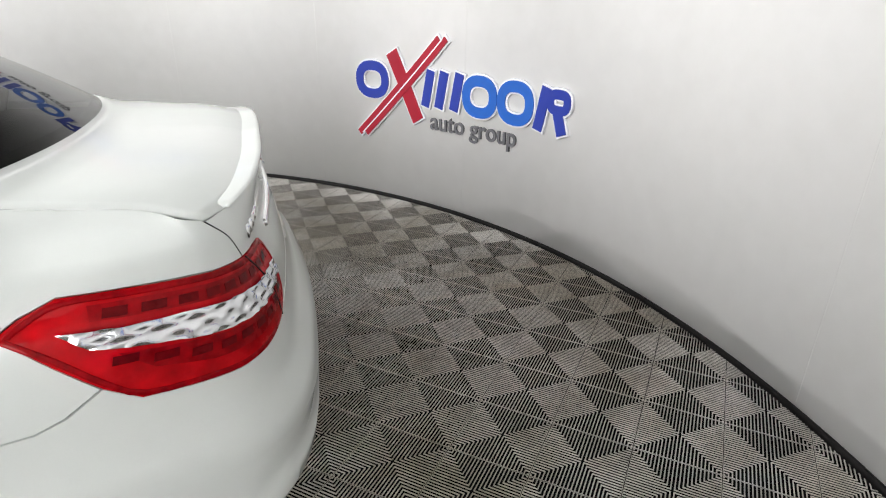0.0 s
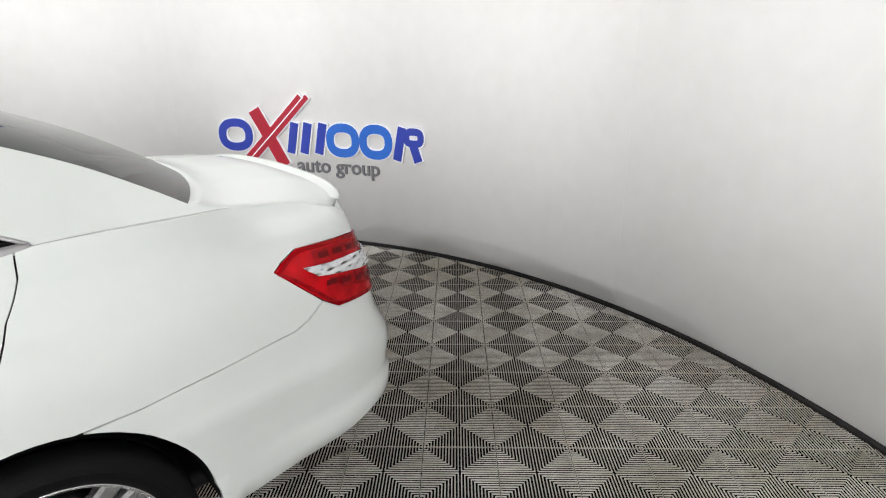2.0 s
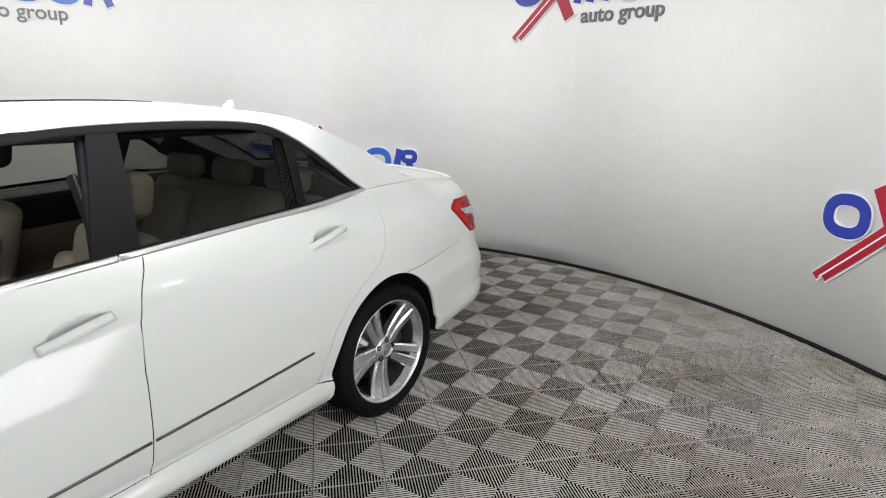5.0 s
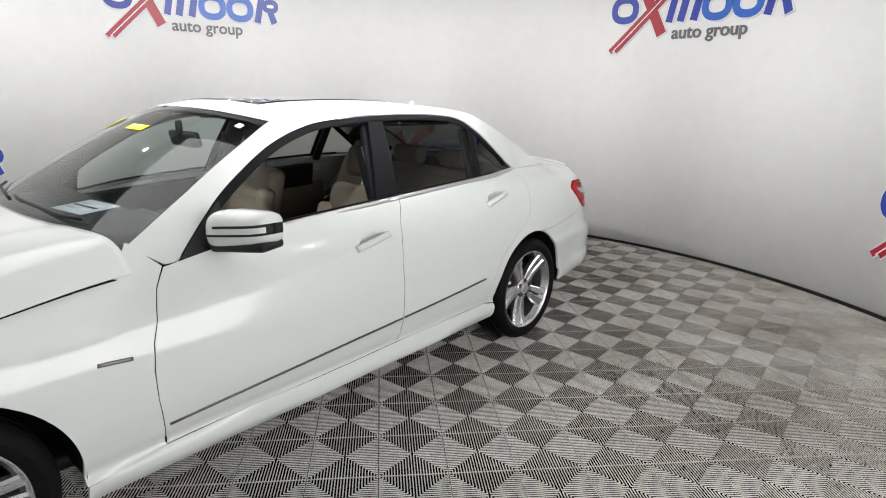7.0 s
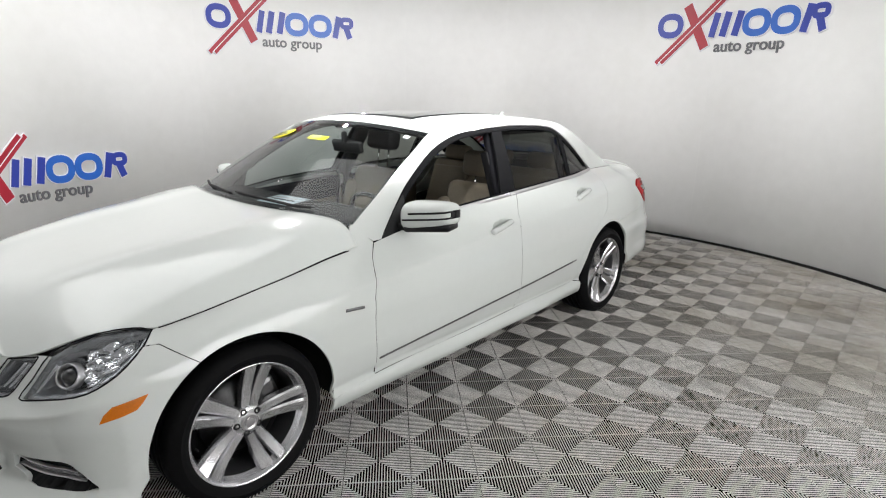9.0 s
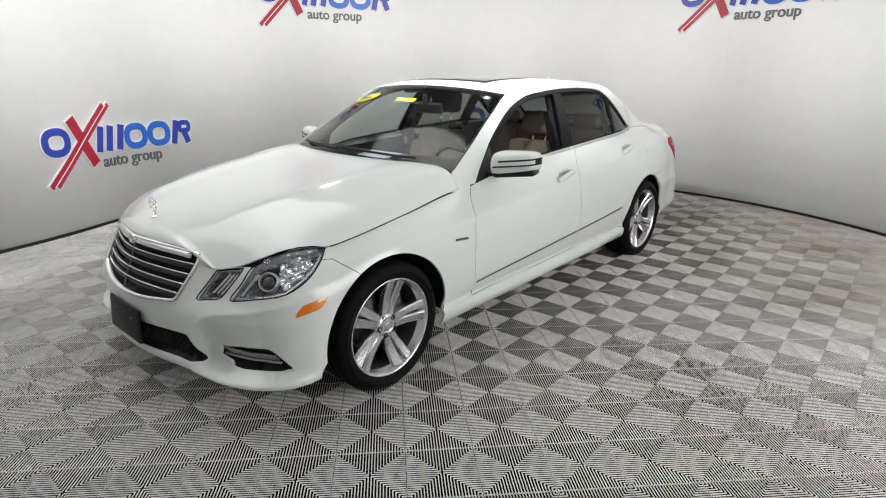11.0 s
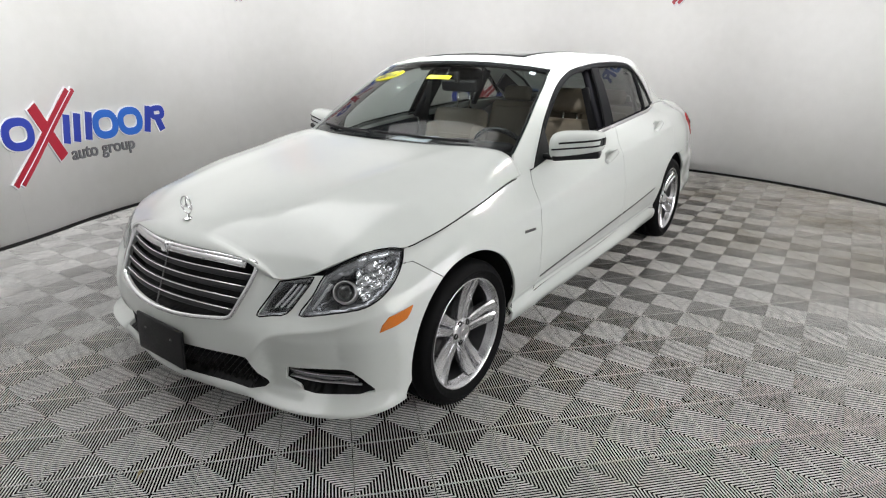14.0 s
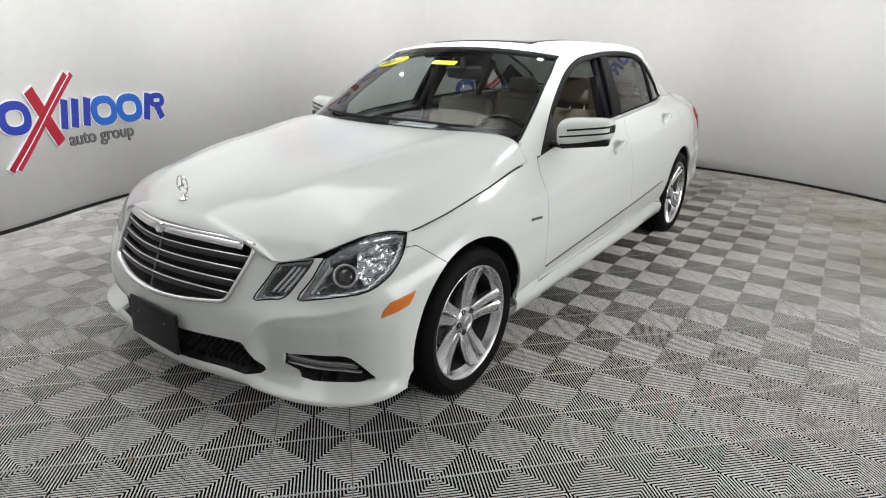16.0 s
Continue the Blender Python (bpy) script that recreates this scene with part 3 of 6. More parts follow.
def raised(name, shapes, z0, z1, mat, sign, to_wall, label=""):
    """Flat shapes given depth, bent onto the wall."""
    verts, faces = [], []
    for p, quads in shapes:
        base, m = len(verts), len(p)
        verts += [to_wall(x, y, z0) for x, y in p] + [to_wall(x, y, z1) for x, y in p]
        count = {}
        for q in quads:
            faces.append(tuple(base + m + k for k in q))
            for k in range(4):
                count[(q[k], q[(k + 1) % 4])] = 1
        faces += [(base + i, base + j, base + m + j, base + m + i) for i, j in count if (j, i) not in count]
    bm = bmesh.new()
    vs = [bm.verts.new(v) for v in verts]
    for f in faces:
        bm.faces.new([vs[k] for k in f])
    bmesh.ops.recalc_face_normals(bm, faces=bm.faces)
    return part(name, bm, mat, sign, label, smooth=False)


WORDS = "auto group"


def wall_sign(deg, base, scale=1.0, spread=1.0):
    """deg and base: where the foot of the long red slash stands on the wall."""
    sign = empty("wall_sign", ring(deg, base))
    inv = Matrix.Translation(sign.location).inverted()

    def to_wall(x, y, z):
        return inv @ Vector(ring(deg - math.degrees(x * spread / RADIUS), base + y * scale, 0.002 + z))

    ring_a = stroke(oval(0.163, 0.372, 0.112, 0.092), 0.062, True)
    slash = bar((0.036, 0.0), (0.742, 0.66), 0.043)
    slash2 = bar((0.096, 0.0), (0.802, 0.66), 0.037)
    cross_ = bar((0.336, 0.56), (0.567, 0.14), 0.096)
    upright = [bar((0.628, 0.24), (0.676, 0.468), 0.066), bar((0.744, 0.24), (0.792, 0.468), 0.07), bar((0.874, 0.24), (0.922, 0.468), 0.07)]
    rings = [stroke(oval(1.09, 0.348, 0.112, 0.093), 0.064, True), stroke(oval(1.38, 0.348, 0.112, 0.093), 0.064, True)]
    block = [bar((1.563, 0.228), (1.614, 0.463), 0.068), stroke(oval(1.71, 0.395, 0.062, 0.042, 24, 3), 0.05, True), bar((1.705, 0.345), (1.75, 0.228), 0.068)]
    def wider(shapes, d):
        out = []
        for p, q in shapes:
            m = len(p) // 2
            mid = (p[:m] + p[m:]) / 2
            away = p[:m] - mid
            k = 1 + d / np.linalg.norm(away, axis=1, keepdims=True)
            g = np.vstack([mid + away * k, mid - away * k])
            if len(q) < m:
                t = (mid[-1] - mid[0]) / np.linalg.norm(mid[-1] - mid[0]) * d
                g[0], g[m], g[m - 1], g[-1] = g[0] - t, g[m] - t, g[m - 1] + t, g[-1] + t
            out.append((g, q))
        return out

    raised("backing", wider([ring_a, slash, slash2, cross_, *upright, *rings, *block], 0.010), 0, 0.016, ACRYL, sign, to_wall, "white acrylic backing with a pale rim")
    raised("blue_ring", [ring_a], 0.0165, 0.024, BLUE, sign, to_wall)
    raised("red_cross_bar", [cross_], 0.0168, 0.024, RED, sign, to_wall)
    raised("red_slash", [slash], 0.0172, 0.0262, RED, sign, to_wall)
    raised("red_slash", [slash2], 0.0175, 0.0266, RED, sign, to_wall)
    raised("slash_line", [bar((0.066, 0.002), (0.772, 0.658), 0.009)], 0.0265, 0.0275, ACRYL, sign, to_wall, "thin white line down the slash")
    for p in upright:
        raised("blue_bar", [p], 0.0165, 0.024, BLUE, sign, to_wall)
    for p in rings:
        raised("light_blue_ring", [p], 0.0165, 0.024, SKY, sign, to_wall)
    for k, p in enumerate(block):
        raised("blue_bar", [p], 0.0165, 0.024 - 0.0004 * k, BLUE, sign, to_wall)
    font = bpy.data.curves.new("letters", "FONT")
    font.size, font.extrude, font.offset = 0.155, 0.006, 0.0022
    text = new("letters", font)
    for k, letter in enumerate(WORDS):
        if letter == " ":
            continue
        font.body = WORDS[:k + 1]
        end = max(v.co.x for v in text.to_mesh().vertices)
        font.body = letter
        me = text.to_mesh()
        shift_x = 0.665 + 1.06 * (end - max(v.co.x for v in me.vertices))
        piece = bpy.data.meshes.new("letter")
        piece.from_pydata([to_wall(shift_x + v.co.x * 1.06, 0.098 + v.co.y, 0.006 + v.co.z) for v in me.vertices], [], [tuple(p.vertices) for p in me.polygons])
        piece.materials.append(GREY)
        part("letter", piece, GREY, sign, smooth=False)
    text.to_mesh_clear()
    bpy.data.objects.remove(text)
    return tagged(sign, "raised red and blue company sign on the white wall", "sign", "signs on the booth wall")


for deg, base, tall, broad in ((145.6, 0.449, 1.052, 0.976), (184.5, 1.974, 1.052, 0.976), (224.1, 0.474, 1.052, 1.010), (263.9, 1.994, 1.052, 0.976), (302.4, 0.461, 1.052, 0.943)):
    wall_sign(deg, base, tall, broad)


# ---- the car ----
car = empty("car", (0.018, -0.067, 0))
car.rotation_euler.z = radians(0.35)
car.scale = (1, 1.044, 0.98)
tagged(car, "white four-door sedan with tan leather interior and alloy wheels", "car")
AXLE_F, AXLE_R, HUB = 1.445, -1.445, 0.328
SIDE = (False, True)


def arc(cx, cz, r, a0, a1, n=18, front_axle=True):
    """A wheel arch as (arc length, height) points, angles from the car's nose upwards."""
    return [(float(along(cx + r * math.cos(radians(a)))), cz + r * math.sin(radians(a))) for a in np.linspace(a0, a1, n)]


S = lambda x: float(along(x))  # noqa: E731


def bowl(outline, depth, ramp, start=0.014):
    """The body's skin sunk behind an outline."""
    edge = np.array(dense(outline, 0.01))

    def fn(s, z):
        s, z = np.asarray(s, float), np.asarray(z, float)
        q = np.c_[s.ravel(), z.ravel()]
        d = np.min(np.hypot(q[:, None, 0] - edge[None, :, 0], q[:, None, 1] - edge[None, :, 1]), 1)
        k = np.clip(d / ramp, 0, 1).reshape(s.shape)
        k = k * k * (3 - 2 * k)
        n = normals_of(body, q).reshape(*s.shape, 3)
        return body(s, z) - n * (start + depth * k)[..., None]
    return fn


# shared outlines, in arc length along the body and height
LAMP_F = [(1.188, 0.800), (1.133, 0.811), (1.017, 0.811), (0.822, 0.785), (0.743, 0.749), (0.69, 0.68), (0.633, 0.607), (0.72, 0.615), (0.798, 0.628), (0.935, 0.648), (1.045, 0.692), (1.142, 0.758)]
LAMP_IN = [(0.538, 0.718), (0.669, 0.739), (0.688, 0.735), (0.63, 0.665), (0.578, 0.607), (0.52, 0.598), (0.462, 0.596), (0.5, 0.66)]
GRILLE = [(0, 0.797), (0.12, 0.797), (0.27, 0.79), (0.40, 0.778), (0.425, 0.768), (0.43, 0.745), (0.41, 0.69), (0.385, 0.635), (0.362, 0.588), (0.34, 0.574), (0.3, 0.568), (0.15, 0.552), (0, 0.545)]
GRILLE = GRILLE + [(-a, b) for a, b in GRILLE[-2:0:-1]]
INTAKE = [(0, 0.412), (0.1, 0.414), (0.26, 0.420), (0.4, 0.428), (0.436, 0.427), (0.45, 0.415), (0.468, 0.35), (0.494, 0.294), (0.485, 0.288), (0.36, 0.292), (0.2, 0.29), (0, 0.288)]
INTAKE = INTAKE + [(-a, b) for a, b in INTAKE[-2:0:-1]]
FOG = [(0.572, 0.380), (0.696, 0.392), (0.83, 0.393), (0.85, 0.388), (0.89, 0.36), (0.94, 0.312), (0.942, 0.299), (0.88, 0.293), (0.796, 0.289), (0.692, 0.289), (0.64, 0.294), (0.612, 0.312), (0.566, 0.326)]
flip = lambda pts: [(-a, b) for a, b in reversed(pts)]  # noqa: E731
wide = lambda s: math.copysign(abs(s) + (0.032 * (1 - abs(s)) * min(1, abs(s) / 0.3) if abs(s) < 1 else 0), s)  # noqa: E731
spread = lambda pts: [(wide(a), b) for a, b in pts]  # noqa: E731
LAMP_F, LAMP_IN, GRILLE = (spread(p) for p in (LAMP_F, LAMP_IN, GRILLE))

# nose
half = [(0, 0.246), (0.2, 0.25), (0.35, 0.258), (0.445, 0.262), (0.46, 0.248), (0.6, 0.246), (0.7, 0.243), (0.8, 0.236), (0.9, 0.232), (1.0, 0.233), (1.06, 0.238), (S(1.862), 0.262)]
half += arc(AXLE_F, HUB, 0.387, -4, 62, 12) + [(S(1.735), 0.7555), (1.148, 0.757), (1.142, 0.756), (1.045, 0.69), (0.935, 0.646), (0.798, 0.626), (0.72, 0.613), (0.631, 0.605), (0.688, 0.68), (0.741, 0.749), (0.715, 0.748), (0.669, 0.744), (0.538, 0.723), (0.47, 0.735), (0.44, 0.77), (0.41, 0.787), (0.27, 0.799), (0.12, 0.806), (0, 0.806)]
half = spread(half)
outline = half + [(-a, b) for a, b in half[-2:0:-1]]
panel("front_bumper", outline, body, PAINT, car, [GRILLE, INTAKE, FOG, flip(FOG), LAMP_IN, flip(LAMP_IN)], "white front bumper with open intakes", step=0.02, edge=0.014, thick=0.02,
      creases=[resample(np.c_[CREASE[0], CREASE[1] + d], 48)[4:-3] * (sg, 1) for d in (-0.007, 0.0, 0.007) for sg in (1, -1)])

# fenders, doors, quarters
fender = [(1.19, 0.7985), (1.3, 0.816), (1.414, 0.835), (1.679, 0.866), (1.87, 0.885), (2.052, 0.903), (2.115, 1.0), (2.207, 0.917), (2.165, 0.86), (2.14, 0.80), (2.105, 0.70), (2.094, 0.612), (2.097, 0.5), (2.122, 0.298), (S(1.06), 0.28)]
fender += arc(AXLE_F, HUB, 0.387, 172, 62.5, 22) + [(S(1.732), 0.758), (1.151, 0.760)]
door_f = [(2.211, 0.914), (2.35, 0.935), (2.5, 0.958), (2.72, 0.982), (2.95, 1.0), (3.2, 1.012), (3.345, 1.018), (3.33, 0.97), (3.262, 0.847), (3.24, 0.7), (3.234, 0.5), (3.232, 0.33), (2.126, 0.301), (2.10, 0.5), (2.098, 0.612), (2.109, 0.70), (2.144, 0.80), (2.169, 0.86)]
REAR_CUT = [(4.462, 1.05), (4.45, 1.01), (4.405, 0.948), (4.375, 0.88), (4.345, 0.82), (4.289, 0.771), (4.17, 0.706), (4.075, 0.64), (4.0, 0.56), (3.958, 0.47), (3.937, 0.40), (3.928, 0.346)]
door_r = [(3.349, 1.018), (3.6, 1.03), (3.85, 1.04), (4.1, 1.046), (4.3, 1.05)] + REAR_CUT + [(3.236, 0.33), (3.238, 0.5), (3.244, 0.7), (3.266, 0.847), (3.334, 0.97)]
shift = lambda pts, d: [(a + d, b) for a, b in pts]  # noqa: E731
LAMP_R = [(5.003, 0.895), (5.03, 0.914), (5.079, 0.934), (5.18, 0.930), (5.305, 0.922), (5.42, 0.911), (5.515, 0.9), (5.62, 0.892), (5.698, 0.88), (5.722, 0.845), (5.723, 0.807), (5.704, 0.748), (5.64, 0.727), (5.552, 0.717), (5.46, 0.713), (5.37, 0.718), (5.293, 0.727), (5.171, 0.741), (5.118, 0.778), (5.06, 0.835)]
quarter = shift(REAR_CUT, 0.004) + [(S(-1.08), 0.335)]
quarter += arc(AXLE_R, HUB, 0.375, 8, 104, 20) + [(4.6, 0.694), (4.7, 0.703), (4.875, 0.713), (5.02, 0.722), (5.06, 0.738), (5.114, 0.776), (5.056, 0.835), (4.999, 0.896), (5.028, 0.917), (5.079, 0.937), (5.18, 0.933), (5.305, 0.925), (5.42, 0.914), (5.51, 0.904), (5.48, 0.955), (5.44, 0.996), (5.25, 1.022), (5.1, 1.036), (5.003, 1.043), (4.8, 1.047), (4.6, 1.052)]
sill = [(S(1.055), 0.276), (1.95, 0.286), (2.1, 0.2975), (2.3, 0.3035), (3.2, 0.327), (3.93, 0.343), (S(-1.075), 0.33), (S(-1.065), 0.275), (S(-1.05), 0.258), (3.9, 0.256), (3.2, 0.242), (2.2, 0.212), (S(1.06), 0.205)]
bumper_r = arc(AXLE_R, HUB, 0.375, 107, 178, 14) + [(S(-1.822), 0.305), (4.9, 0.315), (5.13, 0.325), (5.3, 0.345), (5.6, 0.355), (S_END, 0.355)]
top_r = [(4.6, 0.690), (4.7, 0.699), (4.875, 0.709), (5.02, 0.718), (5.064, 0.735), (5.118, 0.774), (5.171, 0.738), (5.293, 0.723), (5.37, 0.714), (5.46, 0.709), (5.552, 0.713), (5.64, 0.714), (5.8, 0.70), (S_END, 0.70)]
outline = bumper_r + [(2 * S_END - a, b) for a, b in reversed(bumper_r[:-1])] + [(2 * S_END - a, b) for a, b in top_r[:-1]] + list(reversed(top_r))
panel("rear_bumper", outline, body, PAINT, car, (), "white rear bumper", thick=0.015)
trunk_face = [(5.519, 0.9035), (5.487, 0.955), (5.452, 0.993), (5.6, 1.006), (5.8, 1.018), (S_END, 1.024)]
right = [(5.519, 0.9035), (5.62, 0.8955), (5.701, 0.883), (5.727, 0.845), (5.728, 0.807), (5.709, 0.745), (5.64, 0.722)]
outline = trunk_face[:-1] + [(S_END, 1.024)] + [(2 * S_END - a, b) for a, b in reversed(trunk_face[:-1])] + [(2 * S_END - a, b) for a, b in right[1:]] + [(2 * S_END - 5.8, 0.706), (5.8, 0.706)] + list(reversed(right[1:]))
trunk = panel("trunk_lid", outline, body, PAINT, car, (), "white trunk lid", thick=0.015)
strip("chrome_bar", *on_skin(body, [(5.85, 0.86), (5.95, 0.862), (S_END, 0.864), (2 * S_END - 5.95, 0.862), (2 * S_END - 5.85, 0.86)]), 0.02, 0.01, CHROME, trunk, "chrome bar on the trunk lid")
for k in range(4):
    strip("badge_bar", *on_skin(body, [(5.60 + 0.043 * k, 0.93), (5.612 + 0.043 * k, 0.93), (5.622 + 0.043 * k, 0.93)], 3), 0.032, 0.006, CHROME, trunk, "small chrome badge bar")

for m in SIDE:
    panel("fender", fender, body, PAINT, car, (), "white front fender", step=0.018, edge=0.014, mirror=m)
    panel("sill", sill, body, PAINT, car, (), "white side skirt", mirror=m)
    panel("quarter_panel", quarter, body, PAINT, car, (), "white rear quarter panel", step=0.018, edge=0.014, mirror=m)

# dark inner shell, seen through the gaps and arches
g = body(np.linspace(S(1.0), S(-1.0), 60)[:, None], np.linspace(0.2, 0.9, 24)[None])
g[..., 1] -= 0.045
sheet("inner_shell", g, CARPET, car, "dark inner shell", 0)
sheet("inner_shell", mirrored(g), CARPET, car, "dark inner shell", 0)


def liner(x, sign):
    v, f = [], []
    n = 28
    for k in range(n + 1):
        a = radians(-5 + 190 * k / n)
        for y in (0.88, 0.5):
            v.append((x + 0.392 * math.cos(a), sign * y, HUB + 0.392 * math.sin(a)))
    for k in range(n):
        f.append((2 * k, 2 * k + 1, 2 * k + 3, 2 * k + 2))
    c = len(v)
    v.append((x, sign * 0.5, HUB))
    f += [(2 * k + 1, c, 2 * k + 3) for k in range(n)]
    return v, f


for x in (AXLE_F, AXLE_R):
    for sg in (1, -1):
        part("wheel_arch_liner", liner(x, sg), BLACK, car)
part("underbody", boxed((3.9, 1.4, 0.06), (0, 0, 0.27), 0.02), BLACK, car, "black underbody tray")
part("nose_backing", boxed((0.1, 1.1, 0.4), (1.96, 0, 0.45), 0.02), BLACK, car)

# hood
HOOD_Y = [(0.75, 0.772), (0.87, 0.778), (1.247, 0.811), (1.511, 0.822), (1.62, 0.81), (1.729, 0.785), (1.777, 0.754), (1.863, 0.724), (1.974, 0.67), (2.06, 0.602), (2.1, 0.553), (2.128, 0.505), (2.138, 0.468), (2.146, 0.43), (2.16, 0.35), (2.178, 0.22), (2.19, 0.1), (2.194, 0.0)]
HOOD_Z = [(0.75, 0.908), (0.87, 0.903), (1.247, 0.866), (1.511, 0.836), (1.62, 0.818), (1.729, 0.802), (1.777, 0.812), (1.863, 0.813), (1.974, 0.786), (2.06, 0.749), (2.1, 0.734), (2.128, 0.727), (2.138, 0.748), (2.146, 0.776), (2.16, 0.797), (2.178, 0.805), (2.194, 0.81)]
HOOD_C = [(0.75, 1.03), (0.95, 1.021), (1.3, 0.988), (1.6, 0.962), (1.85, 0.932), (2.02, 0.902), (2.12, 0.868), (2.17, 0.838), (2.194, 0.812)]


def hood_z(x, y):
    ye = np.maximum(pchip(*zip(*HOOD_Y), x), 1e-4)
    q = np.clip(np.abs(y) / ye, 0, 1)
    zc, ze = pchip(*zip(*HOOD_C), x), pchip(*zip(*HOOD_Z), x)
    p = np.interp(x, [0.8, 0.95, 1.2, 1.6, 1.95, 2.1, 2.19], [17, 13.5, 8, 5.2, 3.1, 2.3, 2])
    ridge = 0.007 * np.exp(-((np.abs(y) - np.interp(x, [0.9, 2.1], [0.5, 0.36])) / 0.07) ** 2) * np.interp(x, [0.85, 1.2, 1.9, 2.12], [0.3, 1, 1, 0])
    return zc - (zc - ze) * q**p + ridge


i = np.linspace(0, 1, 70)[:, None]
q = np.sin(np.linspace(-np.pi / 2, np.pi / 2, 81))[None]
q = 0.1 * np.linspace(-1, 1, 81)[None] + 0.9 * q
xs = 2.1935 - (2.1935 - 0.81) * (1 - np.cos(i * np.pi / 2)) ** 0.85 + 0 * q
xs = xs + 0.137 * (1 - np.abs(q) ** 2.2) * i**6
ys = q * (pchip(*zip(*HOOD_Y), xs) - 0.002)
sheet("hood", settled(np.stack([xs, ys, hood_z(xs, ys)], -1)), PAINT, car, "white hood", 0.012)
gap_x = np.linspace(0.865, 1.71, 40)
gap = settled(np.stack([gap_x, pchip(*zip(*HOOD_Y), gap_x) + 0.0005, pchip(*zip(*HOOD_Z), gap_x)], -1))
# a black strip is laid along the hood gap to darken it like shade
for m in (False, True):
    strip("hood_gap_shade", gap, np.tile((0.05, 0.62, 0.78), (40, 1)), 0.0045, 0.0022, SEAL, car, "added black strip that stands for the hood gap's shade", mirror=m)

def cup_hole(s0, z0):
    """The outline of a door handle's recess."""
    cup = [(s0 + 0.012, z0 + 0.004), (s0 + 0.05, z0 + 0.042), (s0 + 0.11, z0 + 0.058), (s0 + 0.175, z0 + 0.056), (s0 + 0.208, z0 + 0.04), (s0 + 0.15, z0 + 0.016), (s0 + 0.08, z0 + 0.003)]
    return [tuple(p) for p in spline(cup + cup[:1], 4)[:-1]]


# cabin side frame, roof, glass
DLO_TOP = [(0.655, 0.918), (0.62, 0.957), (0.52, 1.05), (0.4, 1.148), (0.19, 1.277), (-0.02, 1.352), (-0.2, 1.378), (-0.37, 1.391), (-0.6, 1.398), (-0.8, 1.395), (-0.95, 1.386), (-1.06, 1.368), (-1.16, 1.322), (-1.265, 1.256), (-1.38, 1.175), (-1.475, 1.105), (-1.562, 1.057)]
OUTER = [(0.803, 0.985), (0.62, 1.094), (0.44, 1.208), (0.3, 1.287), (0.14, 1.373), (0.0, 1.405), (-0.15, 1.424), (-0.4, 1.438), (-0.65, 1.441), (-0.9, 1.43), (-1.1, 1.41), (-1.22, 1.39), (-1.36, 1.347), (-1.53, 1.283), (-1.7, 1.211), (-1.85, 1.13), (-1.944, 1.073)]
dlo = [tuple(p) for p in spline(DLO_TOP, 4)]
outer = [tuple(p) for p in spline(OUTER, 4)]
frame_outline = outer + [(-2.03, 1.042), (-1.9, 1.044), (-1.7, 1.048), (-1.572, 1.052)] + dlo[::-1] + [(0.70, 0.916)]
belt_low = [(0.655, 0.914), (0.5, 0.941), (0.35, 0.962), (0.2, 0.981), (-0.05, 0.997), (-0.3, 1.010), (-0.7, 1.029), (-1.05, 1.042), (-1.3, 1.048), (-1.562, 1.052)]
